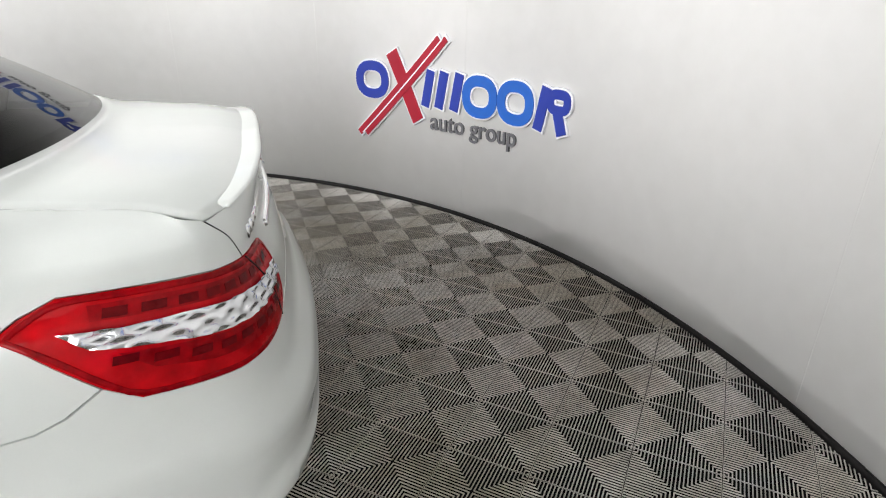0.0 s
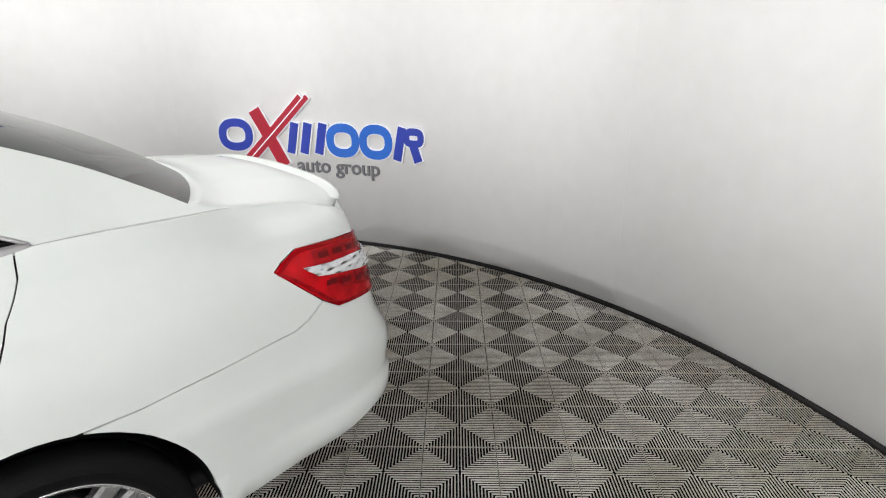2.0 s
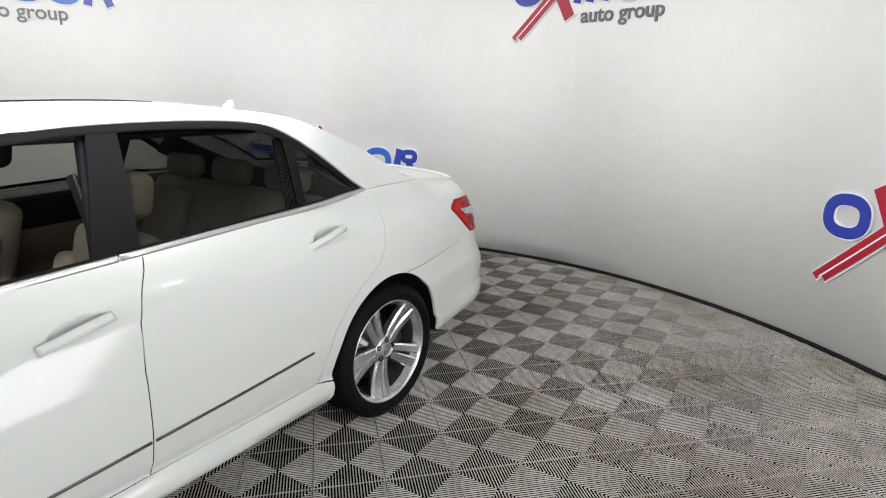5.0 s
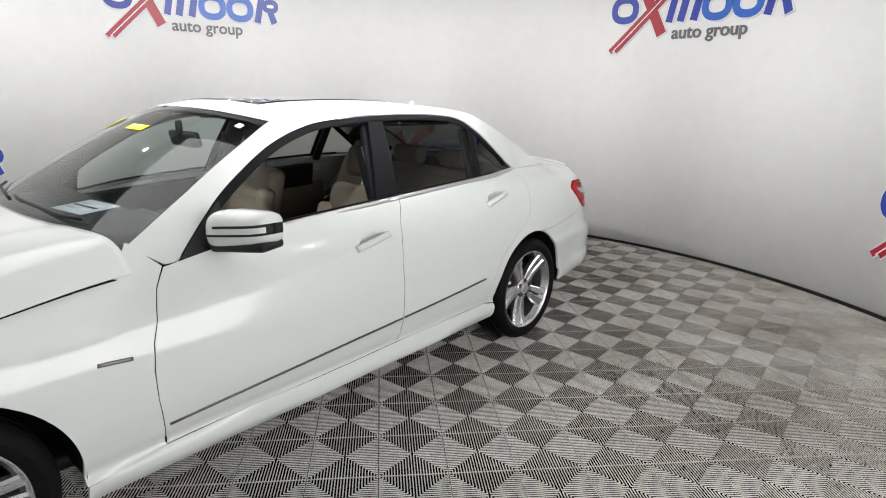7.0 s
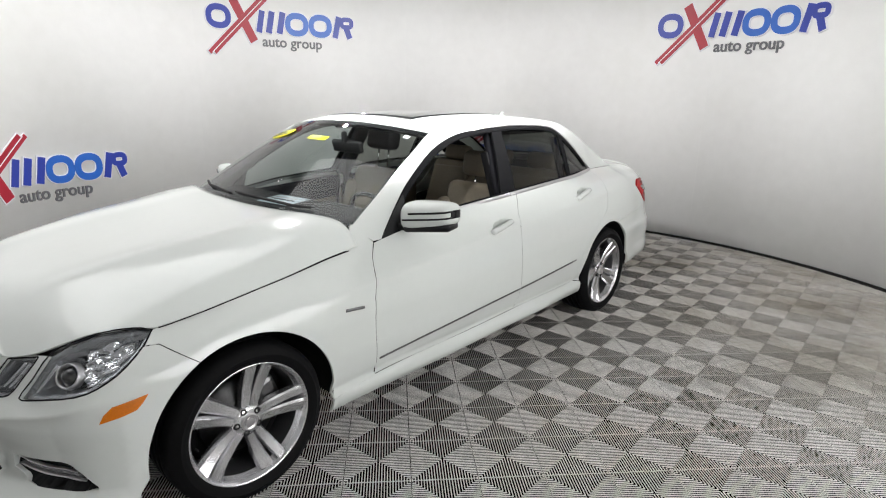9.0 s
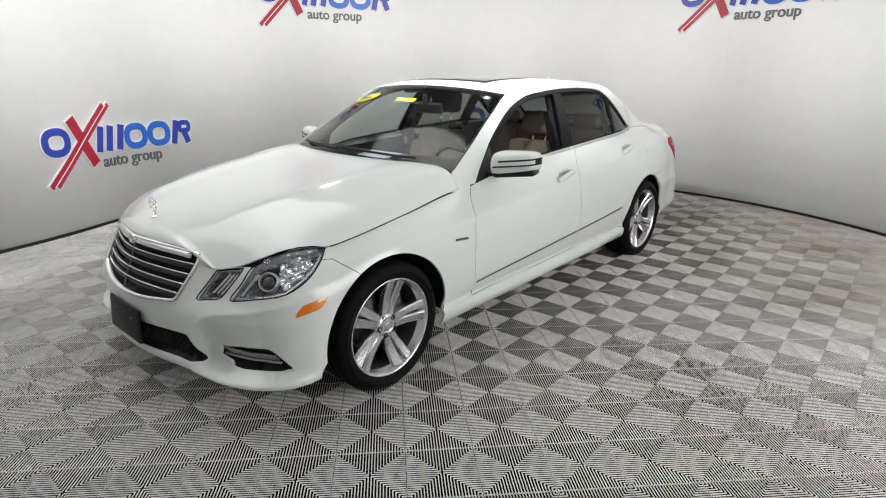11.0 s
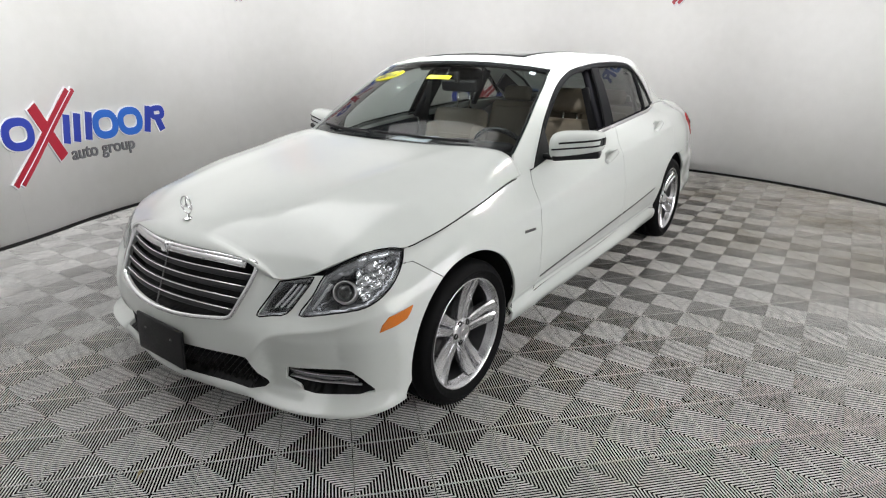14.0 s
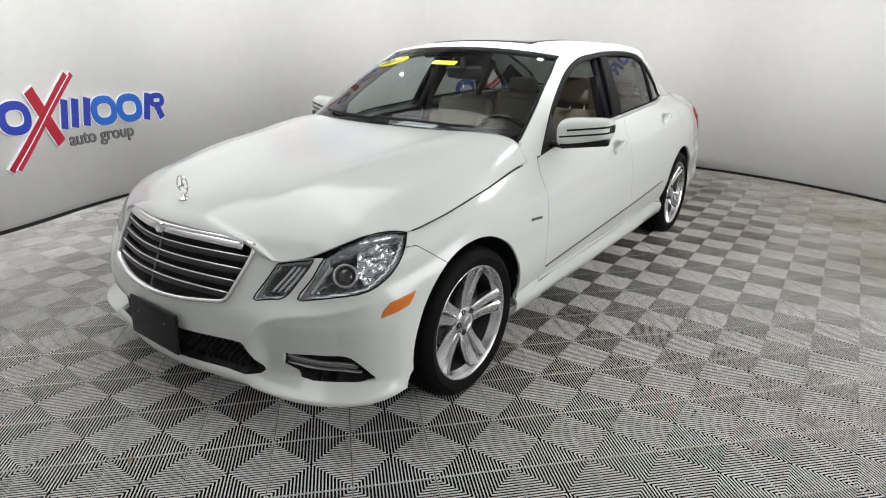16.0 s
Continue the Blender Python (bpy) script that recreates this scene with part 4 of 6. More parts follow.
for m in SIDE:
    panel("cabin_frame", frame_outline, cabin, PAINT, car, (), "white roof side frame", step=0.035, edge=0.02, mirror=m, sign=-1)
    top = [p for p in dlo if -0.365 < p[0] < 0.585]
    fd = panel("front_door", door_f, body, PAINT, car, [cup_hole(2.995, 0.846)], "white front door with its window lowered", step=0.018, edge=0.014, mirror=m)
    rd = panel("rear_door", door_r, body, PAINT, car, [cup_hole(3.955, 0.916)], "white rear door with tinted window", step=0.018, edge=0.014, mirror=m)
    if m:
        panel("window", [(0.585, 0.928)] + top + [(-0.365, 1.375), (-0.285, 1.006), (-0.05, 0.99), (0.2, 0.975), (0.5, 0.935)], cabin, CLEAR, fd, (), "clear door glass", step=0.06, thick=0, lift=-0.012, mirror=m, sign=-1)
    top = [p for p in dlo if -1.1 < p[0] < -0.45]
    panel("window", [(-0.4, 1.01), (-0.45, 1.385)] + top + [(-1.12, 1.34), (-1.085, 1.04), (-0.7, 1.025)], cabin, TINT, rd, (), "dark tinted door glass", step=0.06, thick=0, lift=-0.012, mirror=m, sign=-1)
    top = [p for p in dlo if -1.525 < p[0] < -1.16]
    panel("quarter_window", [(-1.1, 1.04), (-1.135, 1.32)] + top + [(-1.537, 1.05)], cabin, TINT, rd, (), "dark tinted quarter glass", step=0.05, thick=0, lift=-0.008, mirror=m, sign=-1)
    panel("pillar_cover", [(-0.27, 1.0), (-0.385, 1.385), (-0.475, 1.39), (-0.415, 1.012)], cabin, SEAL, fd, (), "dark pillar cover", mirror=m, lift=-0.004, sign=-1)
    panel("pillar_cover", [(-1.075, 1.035), (-1.118, 1.34), (-1.158, 1.318), (-1.112, 1.038)], cabin, SEAL, rd, (), "dark window divider", mirror=m, lift=-0.003, sign=-1)
    panel("mirror_sail", [(0.65, 0.918), (0.61, 0.962), (0.53, 1.035), (0.46, 1.09), (0.47, 0.945)], cabin, BLACK, fd, (), "black triangular mirror base", mirror=m, lift=0.001, sign=-1)
    seal_path = [(x - 0.012 * (1 if x > -0.3 else -0.6), z - 0.013) for x, z in DLO_TOP[1:-1]]
    strip("window_seal", *on_skin(cabin, seal_path, 5, sign=-1), 0.036, 0.004, SEAL, fd, "black rubber window seal", mirror=m, sink=0.004)
    strip("chrome_edge", *on_skin(cabin, DLO_TOP[6:], 5, sign=-1), 0.010, 0.005, SATIN, rd, "slim bright window edge", mirror=m)
    strip("belt_moulding", *on_skin(cabin, belt_low[1:6] + [(-0.345, 1.0125)], 5, sign=-1), 0.024, 0.007, SATIN, fd, "satin silver belt moulding", mirror=m)
    strip("belt_moulding", *on_skin(cabin, [(-0.352, 1.013)] + belt_low[6:], 5, sign=-1), 0.024, 0.006, SATIN, rd, "satin silver belt moulding", mirror=m)
    strip("window_rubber", *on_skin(cabin, [(x, z + 0.012) for x, z in belt_low[1:6]] + [(-0.345, 1.025)], 5, sign=-1), 0.012, 0.005, SEAL, fd, "black window rubber", mirror=m)
    strip("window_rubber", *on_skin(cabin, [(-0.352, 1.025)] + [(x, z + 0.012) for x, z in belt_low[6:-1]], 5, sign=-1), 0.012, 0.005, SEAL, rd, "black window rubber", mirror=m)
    # rub strips and handles
    strip("rub_strip", *on_skin(body, [(2.13, 0.388), (2.5, 0.416), (2.9, 0.445), (3.229, 0.468)], 6), 0.012, 0.005, STEEL, fd, "slim dark satin rub strip", mirror=m)
    strip("rub_strip", *on_skin(body, [(3.242, 0.469), (3.5, 0.487), (3.881, 0.514)], 6), 0.012, 0.005, STEEL, rd, "slim dark satin rub strip", mirror=m)
    for host, s0, z0 in ((fd, 2.995, 0.846), (rd, 3.955, 0.916)):
        cup = cup_hole(s0, z0)
        panel("handle_cup", cup, bowl(cup, 0.024, 0.02, 0.0), PAINT, host, (), "recessed handle cup", step=0.008, edge=0.008, thick=0.0, mirror=m)
        p, n = on_skin(body, [(s0, z0), (s0 + 0.07, z0 + 0.01), (s0 + 0.15, z0 + 0.024), (s0 + 0.205, z0 + 0.034)], 6)
        bow = np.sin(np.linspace(0, np.pi, len(p)))[:, None]
        strip("door_handle", p + n * (0.010 * bow**0.6 + 0.001), n, 0.03, 0.017, PAINT, host, "white door handle", mirror=m)
    strip("fender_badge", *on_skin(body, [(1.935, 0.683), (1.985, 0.679), (2.036, 0.674)], 4), 0.014, 0.005, STEEL, car, "small dark silver badge", mirror=m)
    # amber side marker
    am = [(0.971, 0.546), (0.985, 0.572), (1.014, 0.597), (1.07, 0.606), (1.124, 0.614), (1.105, 0.59), (1.084, 0.571), (1.03, 0.558)]
    panel("side_marker", am, body, AMBER, car, (), "amber side marker lens", step=0.02, edge=0.01, thick=0.006, lift=0.004, mirror=m)

ss = np.linspace(4.47, 5.12, 26)
low_edge = body(ss, np.interp(ss, [4.47, 4.6, 4.8, 5.003, 5.1, 5.25], [1.0505, 1.051, 1.046, 1.042, 1.035, 1.021]) - 0.003)
up_edge = resample(np.vstack([cabin(np.linspace(-1.54, -2.03, 14), np.interp(np.linspace(-1.54, -2.03, 14), [-2.03, -1.9, -1.7, -1.54], [1.042, 1.044, 1.048, 1.052]) + 0.002), body(5.12, 1.032)[None]]), 26)
for m in SIDE:
    g = np.stack([low_edge, (low_edge + up_edge) / 2 + np.array((0, 0, 0.002)), up_edge], 0)
    sheet("pillar_base", mirrored(g) if m else g, PAINT, car, "white shoulder under the rear pillar", 0.004)

# dark strips added in the gaps between the panels to deepen their shade
SEAMS = [[(2.209, 0.912), (2.167, 0.86), (2.142, 0.80), (2.107, 0.70), (2.096, 0.612), (2.0985, 0.5), (2.124, 0.303)],
         [(3.347, 1.012), (3.332, 0.97), (3.264, 0.847), (3.242, 0.7), (3.236, 0.5), (3.234, 0.332)],
         [(5.517, 0.905), (5.485, 0.955), (5.448, 0.993)],
         [(1.152, 0.7585), (S(1.733), 0.7567)] + [(a - 0.001, b) for a, b in arc(AXLE_F, HUB, 0.39, 62, 62, 1)]]
for m in SIDE:
    for seam in SEAMS:
        strip("gap_shade", *on_skin(body, seam, 6), 0.0075, 0.001, SEAL, car, "dark rubber in the panel gap", mirror=m, sink=0.0022)

# windscreen, roof, backlight
c_edge = lambda pts, n: resample(np.array([cabin(x, z) for x, z in spline(pts, 6)]).reshape(-1, 3), n)  # noqa: E731
lw = c_edge(OUTER[:5], 24)
lr = c_edge(OUTER[4:12], 30)
lb = c_edge(OUTER[11:], 24)


def across(corner, mid, n=33):
    """A bowed edge from the left corner over the middle to the right corner."""
    c = np.array(corner)
    t = np.linspace(1, -1, n)[:, None]
    p = np.array(mid) + (c - mid) * np.abs(t) ** 2.2
    p[:, 1] = c[1] * t[:, 0]
    return p


ws_low, ws_top = across(lw[0], (0.965, 0, 1.022)), across(lw[-1], (0.235, 0, 1.439))
bl_top, bl_low = across(lb[0], (-1.38, 0, 1.415)), across(lb[-1], (-2.075, 0, 1.1))
glass = sheet("windscreen", coons(ws_low, ws_top, lw, mirrored(lw), 0.012), CLEAR, car, "clear windscreen with dark band", 0)
glass.visible_shadow = False
roof = sheet("roof", coons(ws_top, bl_top, lr, mirrored(lr), 0.004), PAINT, car, "white roof", 0.01)
backlight = sheet("rear_window", coons(bl_top, bl_low, lb, mirrored(lb), 0.0), BACKTINT, car, "dark tinted rear window", 0)
deck_side = resample(np.array([lb[-1], cabin(-2.03, 1.046), body(5.25, 1.026), body(5.448, 0.997)]).reshape(-1, 3), 14)
s_tail = np.linspace(5.448, 2 * S_END - 5.448, 33)
tail_edge = body(s_tail, np.interp(np.abs(s_tail - S_END), [0, S_END - 5.8, S_END - 5.6, S_END - 5.448], [1.028, 1.022, 1.01, 0.997]))
sheet("trunk_deck", coons(bl_low, tail_edge, deck_side, mirrored(deck_side), 0.003), PAINT, trunk, "white trunk deck", 0.01)


# wheels
def lathe(profile, n=64):
    """Turns a profile of (radius, along the axle) about the axle."""
    v, f = [], []
    m = len(profile)
    for k in range(n):
        a = 2 * math.pi * k / n
        v += [(r * math.cos(a), y, r * math.sin(a)) for r, y in profile]
    for k in range(n):
        p, q = k * m, (k + 1) % n * m
        f += [(p + j, p + j + 1, q + j + 1, q + j) for j in range(m - 1)]
    return v, f


TYRE = [(0.236, 0.094), (0.25, 0.108), (0.259, 0.1145), (0.27, 0.1185), (0.281, 0.1205), (0.283, 0.122), (0.287, 0.122), (0.289, 0.1195), (0.302, 0.115), (0.315, 0.106), (0.323, 0.095), (0.3265, 0.082), (0.328, 0.06), (0.328, 0.046), (0.321, 0.045), (0.321, 0.037), (0.3285, 0.036), (0.3285, 0.004), (0.321, 0.004), (0.321, -0.004), (0.3285, -0.004), (0.3285, -0.036), (0.321, -0.037), (0.321, -0.045), (0.328, -0.046), (0.323, -0.095), (0.3, -0.116), (0.26, -0.12), (0.236, -0.098)]
RIM = [(0.236, 0.094), (0.243, 0.106), (0.249, 0.1105), (0.2525, 0.108), (0.2525, 0.104), (0.243, 0.099), (0.238, 0.085), (0.226, 0.066), (0.221, 0.03), (0.218, -0.09), (0.222, -0.1)]


def spoke_mesh():
    """A pair of arms that part towards the rim, with chamfered faces."""
    v, f = [], []
    rs = np.linspace(0.04, 0.2385, 12)
    for sg in (1, -1):
        base = len(v)
        for r in rs:
            t = (r - 0.04) / 0.1985
            if sg > 0:
                z0, z1 = 0.0005 + 0.004 * t, 0.033 + 0.036 * t
            else:
                z0, z1 = -0.032 - 0.030 * t, -0.0005 - 0.012 * max(0, (t - 0.3) / 0.7)
            face = 0.072 + 0.028 * t**1.6 - 0.006 * math.sin(math.pi * t)
            lo = face - 0.04 + 0.012 * t
            edge = 0.0045 + 0.006 * t
            hang = 0.010 * t if sg > 0 else 0.0
            for z_, b_ in ((z0, lo), (z0, face - 0.006), (z0 + edge, face), (z1 - edge, face - hang), (z1, face - 0.012 - hang), (z1, lo)):
                v.append((r, b_, z_))
        n = 6
        for k in range(len(rs) - 1):
            for j in range(n):
                p, q = base + k * n + j, base + k * n + (j + 1) % n
                f.append((p, q, q + n, p + n))
        f += [tuple(base + j for j in range(n)), tuple(base + (len(rs) - 1) * n + j for j in reversed(range(n)))]
    bm = bmesh.new()
    vs = [bm.verts.new(p) for p in v]
    for q in f:
        bm.faces.new([vs[k] for k in q])
    bmesh.ops.recalc_face_normals(bm, faces=bm.faces)
    me = bpy.data.meshes.new("spoke")
    bm.to_mesh(me)
    bm.free()
    me.materials.append(ALLOY)
    return me


tyre_me, rim_me, spoke_me = mesh_of("tyre", *lathe(TYRE), RUBBER), mesh_of("wheel", *lathe(RIM[:8]), ALLOY), spoke_mesh()
barrel_me = mesh_of("barrel", *lathe(RIM[7:]), SHADEBARREL)
hub_me = mesh_of("hub", *lathe([(0.0, 0.078), (0.046, 0.078), (0.06, 0.074), (0.066, 0.062), (0.066, 0.03)], 40), ALLOY)
cap_me = mesh_of("hub_cap", *lathe([(0.0, 0.088), (0.02, 0.0875), (0.026, 0.086), (0.028, 0.089), (0.032, 0.089), (0.034, 0.084), (0.034, 0.076)], 36), SATIN)
bolt_me = mesh_of("wheel_bolt", *lathe([(0.0, 0.074), (0.007, 0.074), (0.0075, 0.0795), (0.0125, 0.08), (0.0135, 0.076)], 14), BLACK)
disc_me = mesh_of("brake_disc", *lathe([(0.05, 0.02), (0.07, 0.02), (0.075, 0.004), (0.16, 0.004), (0.16, -0.02), (0.05, -0.02)], 48), STEEL)
back_me = mesh_of("backing_plate", *lathe([(0.0, -0.03), (0.216, -0.03), (0.216, -0.06)], 36), BLACK)
valve_me = mesh_of("valve", *lathe([(0.0, 0.104), (0.003, 0.104), (0.004, 0.085)], 8), BLACK)
emblem_me = mesh_of("emblem", *(lambda b: (b[0], b[1]))(lathe([(0.019, 0.0885), (0.0205, 0.0895), (0.022, 0.0885)], 28)), CHROME)
bm = bmesh.new()
box(bm, (0.09, 0.06, 0.17), (0, 0, 0), 0.02)
cal_me = bpy.data.meshes.new("caliper")
bm.to_mesh(cal_me)
bm.free()
cal_me.materials.append(STEEL)

WHEELS = [(AXLE_F, 0.783, 1, 40), (AXLE_R, 0.788, 1, 8), (AXLE_F, -0.783, -1, 0), (AXLE_R, -0.788, -1, 30)]
for x, y, sg, spin in WHEELS:
    wheel = part("wheel", rim_me, ALLOY, car, "alloy wheel with five twin spokes")
    wheel.matrix_basis = pose(x, y, HUB, 0, spin, 0) if sg > 0 else pose(x, y, HUB, 0, spin, 180)
    part("tyre", tyre_me, RUBBER, wheel, "black low-profile tyre")
    part("barrel", barrel_me, SHADEBARREL, wheel, "inner rim painted dark for the shade behind the spokes")
    part("hub", hub_me, ALLOY, wheel)
    part("hub_cap", cap_me, SATIN, wheel, "grey hub cap")
    part("emblem", emblem_me, CHROME, wheel)
    part("brake_disc", disc_me, STEEL, wheel, "steel brake disc")
    part("backing_plate", back_me, BLACK, wheel)
    cal = part("caliper", cal_me, STEEL, wheel)
    cal.matrix_basis = pose(0, 0, 0, 0, -spin, 0) @ pose(-0.13, 0.0, 0.04, 0, 20, 0)
    for k in range(5):
        sp = part("spoke", spoke_me, ALLOY, wheel)
        sp.matrix_basis = pose(0, 0, 0, 0, 72 * k, 0)
        bo = part("wheel_bolt", bolt_me, STEEL, wheel)
        a = radians(72 * k + 36)
        bo.matrix_basis = pose(0.05 * math.cos(a), 0, 0.05 * math.sin(a))
    va_ = part("valve", valve_me, BLACK, wheel)
    va_.matrix_basis = pose(0.216 * math.cos(0.63), 0, 0.216 * math.sin(0.63))


# front lamps, grille and intakes
def frame_at(s, z, lift=0.0):
    """A pose on the body's skin: z axis outwards, x along the body."""
    q = np.array([[s, z]])
    p, n = body(s, z), normals_of(body, q)[0]
    n = Vector(n)
    x = Vector((0, 0, 1)).cross(n).normalized()
    m = Matrix((x, n.cross(x), n)).transposed().to_4x4()
    return Matrix.Translation(Vector(p) + n * lift) @ m


def turned(profile, n=32):
    """A turned shape about z from (radius, height)."""
    v, f = lathe(profile, n)
    return [(x, z, y) for x, y, z in v], f


def placed(name, shape, m, mat, parent, label="", mirror=False):
    v, f = shape
    v = [m @ Vector(p) for p in v]
    if mirror:
        v = [(p[0], -p[1], p[2]) for p in v]
    bm = bmesh.new()
    vs = [bm.verts.new(p) for p in v]
    for q in f:
        if len(set(q)) > 2:
            try:
                bm.faces.new([vs[k] for k in q])
            except ValueError:
                pass
    bmesh.ops.remove_doubles(bm, verts=bm.verts, dist=1e-6)
    bmesh.ops.recalc_face_normals(bm, faces=bm.faces)
    return part(name, bm, mat, parent, label)


def level_span(outline, z, margin=0.012):
    """Where an outline is crossed at a height."""
    xs = []
    for (a, b), (c, d) in zip(outline, outline[1:] + outline[:1]):
        if (b > z) != (d > z):
            xs.append(a + (c - a) * (z - b) / (d - b))
    return min(xs) + margin, max(xs) - margin


for m in SIDE:
    lamp = panel("headlight", LAMP_F, bowl(LAMP_F, 0.075, 0.05), BOWL, car, (), "clear headlight with projector and chrome reflectors", step=0.014, edge=0.012, thick=0, mirror=m)
    lens = panel("lens", LAMP_F, body, LENS, lamp, (), "clear lens", step=0.03, edge=0.015, thick=0, lift=0.001, mirror=m)
    lens.visible_shadow = False
    loop = spline(LAMP_F + LAMP_F[:1], 3)[:-1]
    strip("lens_rim", body(loop[:, 0], loop[:, 1]), normals_of(body, loop), 0.006, 0.002, SEAL, lamp, mirror=m, closed=True)
    # projector
    at = frame_at(0.835, 0.70, -0.05)
    placed("projector_ring", turned([(0.034, 0.0), (0.036, 0.028), (0.039, 0.031), (0.042, 0.028), (0.044, 0.0)]), at, SATIN, lamp, "satin projector ring", m)
    placed("projector_lens", turned([(0.0, 0.036), (0.012, 0.034), (0.024, 0.027), (0.034, 0.012)]), at, GLOSSBLACK, lamp, "dark glass projector", m)
    zig = lambda t: np.abs((t % 1) - 0.5) * 2  # noqa: E731

    def mirror_facets(s_, z_):
        n = normals_of(body, np.c_[np.ravel(s_), np.ravel(z_)]).reshape(*np.shape(s_), 3)
        step_ = np.floor((z_ - 0.2 * s_) / 0.026)
        return body(s_, z_) - n * (0.030 + 0.016 * zig((s_ + 0.031 * step_) / 0.12) + 0.011 * zig((z_ - 0.2 * s_) / 0.026))[..., None]

    REFLECTOR = [(0.925, 0.667), (0.905, 0.70), (0.905, 0.745), (0.93, 0.785), (1.03, 0.80), (1.12, 0.80), (1.155, 0.788), (1.115, 0.752), (1.04, 0.703), (0.965, 0.672)]
    panel("reflector", REFLECTOR, mirror_facets, SILVERREFL, lamp, (), "faceted chrome reflector", step=0.008, edge=0.008, thick=0.004, mirror=m)
    strip("inner_fin", *(lambda pn: (pn[0] - pn[1] * 0.045, pn[1]))(on_skin(body, [(0.68, 0.625), (0.72, 0.67), (0.77, 0.728)], 5)), 0.02, 0.02, SILVERREFL, lamp, mirror=m)

    lamp = panel("turn_lamp", LAMP_IN, bowl(LAMP_IN, 0.05, 0.03), BOWL, car, (), "clear inner lamp beside the grille", step=0.012, edge=0.01, thick=0, mirror=m)
    panel("lens", LAMP_IN, body, LENS, lamp, (), "clear lens", step=0.03, edge=0.015, thick=0, lift=0.001, mirror=m).visible_shadow = False
    loop = spline(LAMP_IN + LAMP_IN[:1], 3)[:-1]
    strip("lens_rim", body(loop[:, 0], loop[:, 1]), normals_of(body, loop), 0.006, 0.002, SEAL, lamp, mirror=m, closed=True)
    for k in range(3):
        o = 0.022 * k
        strip("reflector_fin", *(lambda pn: (pn[0] - pn[1] * 0.036, pn[1]))(on_skin(body, [(0.535 + o, 0.622), (0.575 + o, 0.668), (0.61 + o, 0.715)], 5)), 0.014, 0.016, SILVERREFL, lamp, mirror=m)

    # fog openings with bright blades
    fog = panel("fog_intake", FOG, bowl(FOG, 0.07, 0.02), BLACK, car, (), "black fog intake with bright blades", step=0.015, edge=0.012, thick=0, mirror=m)
    for z0, w, mat_, d in ((0.342, 0.026, DARKREFL, 0.03), (0.357, 0.005, SATIN, 0.022), (0.326, 0.006, SATIN, 0.022)):
        a, b = level_span(FOG, z0, 0.012)
        b -= 0.025
        strip("blade", *(lambda pn: (pn[0] - pn[1] * d, pn[1]))(on_skin(body, [(a, z0 + 0.008), ((a + b) / 2, z0), (b, z0 - 0.002)], 6)), w, 0.012, mat_, fog, "silver grey blade", m)

grille = panel("grille", GRILLE, bowl(GRILLE, 0.05, 0.03), BLACK, car, (), "black grille with silver louvres and chrome frame", step=0.025, edge=0.015, thick=0)
loop = spline(GRILLE + GRILLE[:1], 3)[:-1]
strip("chrome_frame", body(loop[:, 0], loop[:, 1]), normals_of(body, loop), 0.018, 0.012, CHROME, grille, "chrome grille frame", closed=True)
span = [(-0.40, 0.766), (-0.27, 0.775), (-0.12, 0.781), (0, 0.782), (0.12, 0.781), (0.27, 0.775), (0.40, 0.766)]
strip("top_band", *on_skin(body, span, 6), 0.03, 0.012, CHROME, grille, "broad chrome upper band")
for k in range(4):
    z0 = 0.728 - 0.043 * k
    a, b = level_span(GRILLE, z0, 0.01)
    p, n = on_skin(body, [(a, z0 - 0.004), (a / 2, z0 + 0.002), (0, z0 + 0.004), (b / 2, z0 + 0.002), (b, z0 - 0.004)], 8)
    v = strip("louvre", p - n * 0.016, n, 0.026, 0.010, LOUVRE, grille, "dark grey louvre")
    strip("bright_edge", p - n * 0.008 + np.array((0, 0, 0.012)), n, 0.006, 0.005, CHROME, v, "bright louvre edge")
p, n = on_skin(body, [(0, 0.79), (0, 0.7), (0, 0.6), (0, 0.556)], 5)
strip("centre_bar", p - n * 0.006, n, 0.005, 0.006, DARKREFL, grille)
placed("round_badge", turned([(0.0, 0.012), (0.014, 0.011), (0.017, 0.014), (0.021, 0.013), (0.023, 0.0)]), frame_at(0.0, 0.783, 0.006), CHROME, grille, "small round chrome badge")

intake = panel("lower_intake", INTAKE, bowl(INTAKE, 0.05, 0.02), BLACK, car, (), "black lower intake with diamond mesh", step=0.025, edge=0.015, thick=0)
v, f = [], []
for k in range(-24, 25):
    for sg in (1, -1):
        s0 = k * 0.026
        path = [(s0 + sg * t * 0.9, 0.287 + t) for t in np.linspace(0, 0.145, 14)]
        keep = [q for q, ok in zip(path, inside(INTAKE, np.array(path))) if ok]
        if len(keep) > 2:
            q = np.array(keep)
            p, n = body(q[:, 0], q[:, 1]), normals_of(body, q)
            side = np.cross(np.gradient(p, axis=0), n)
            side /= np.linalg.norm(side, axis=1, keepdims=True)
            b = len(v)
            rows = np.stack([p - n * 0.03 + side * 0.0022, p - n * 0.022, p - n * 0.03 - side * 0.0022], 1).reshape(-1, 3)
            v += [tuple(r) for r in rows]
            for i in range(len(q) - 1):
                f += [(b + 3 * i, b + 3 * i + 1, b + 3 * i + 4, b + 3 * i + 3), (b + 3 * i + 1, b + 3 * i + 2, b + 3 * i + 5, b + 3 * i + 4)]
mesh_bars = part("mesh", (v, f), LOUVRE, intake, "black diamond mesh", smooth=False)
tagged(mesh_bars, kind="stuff")

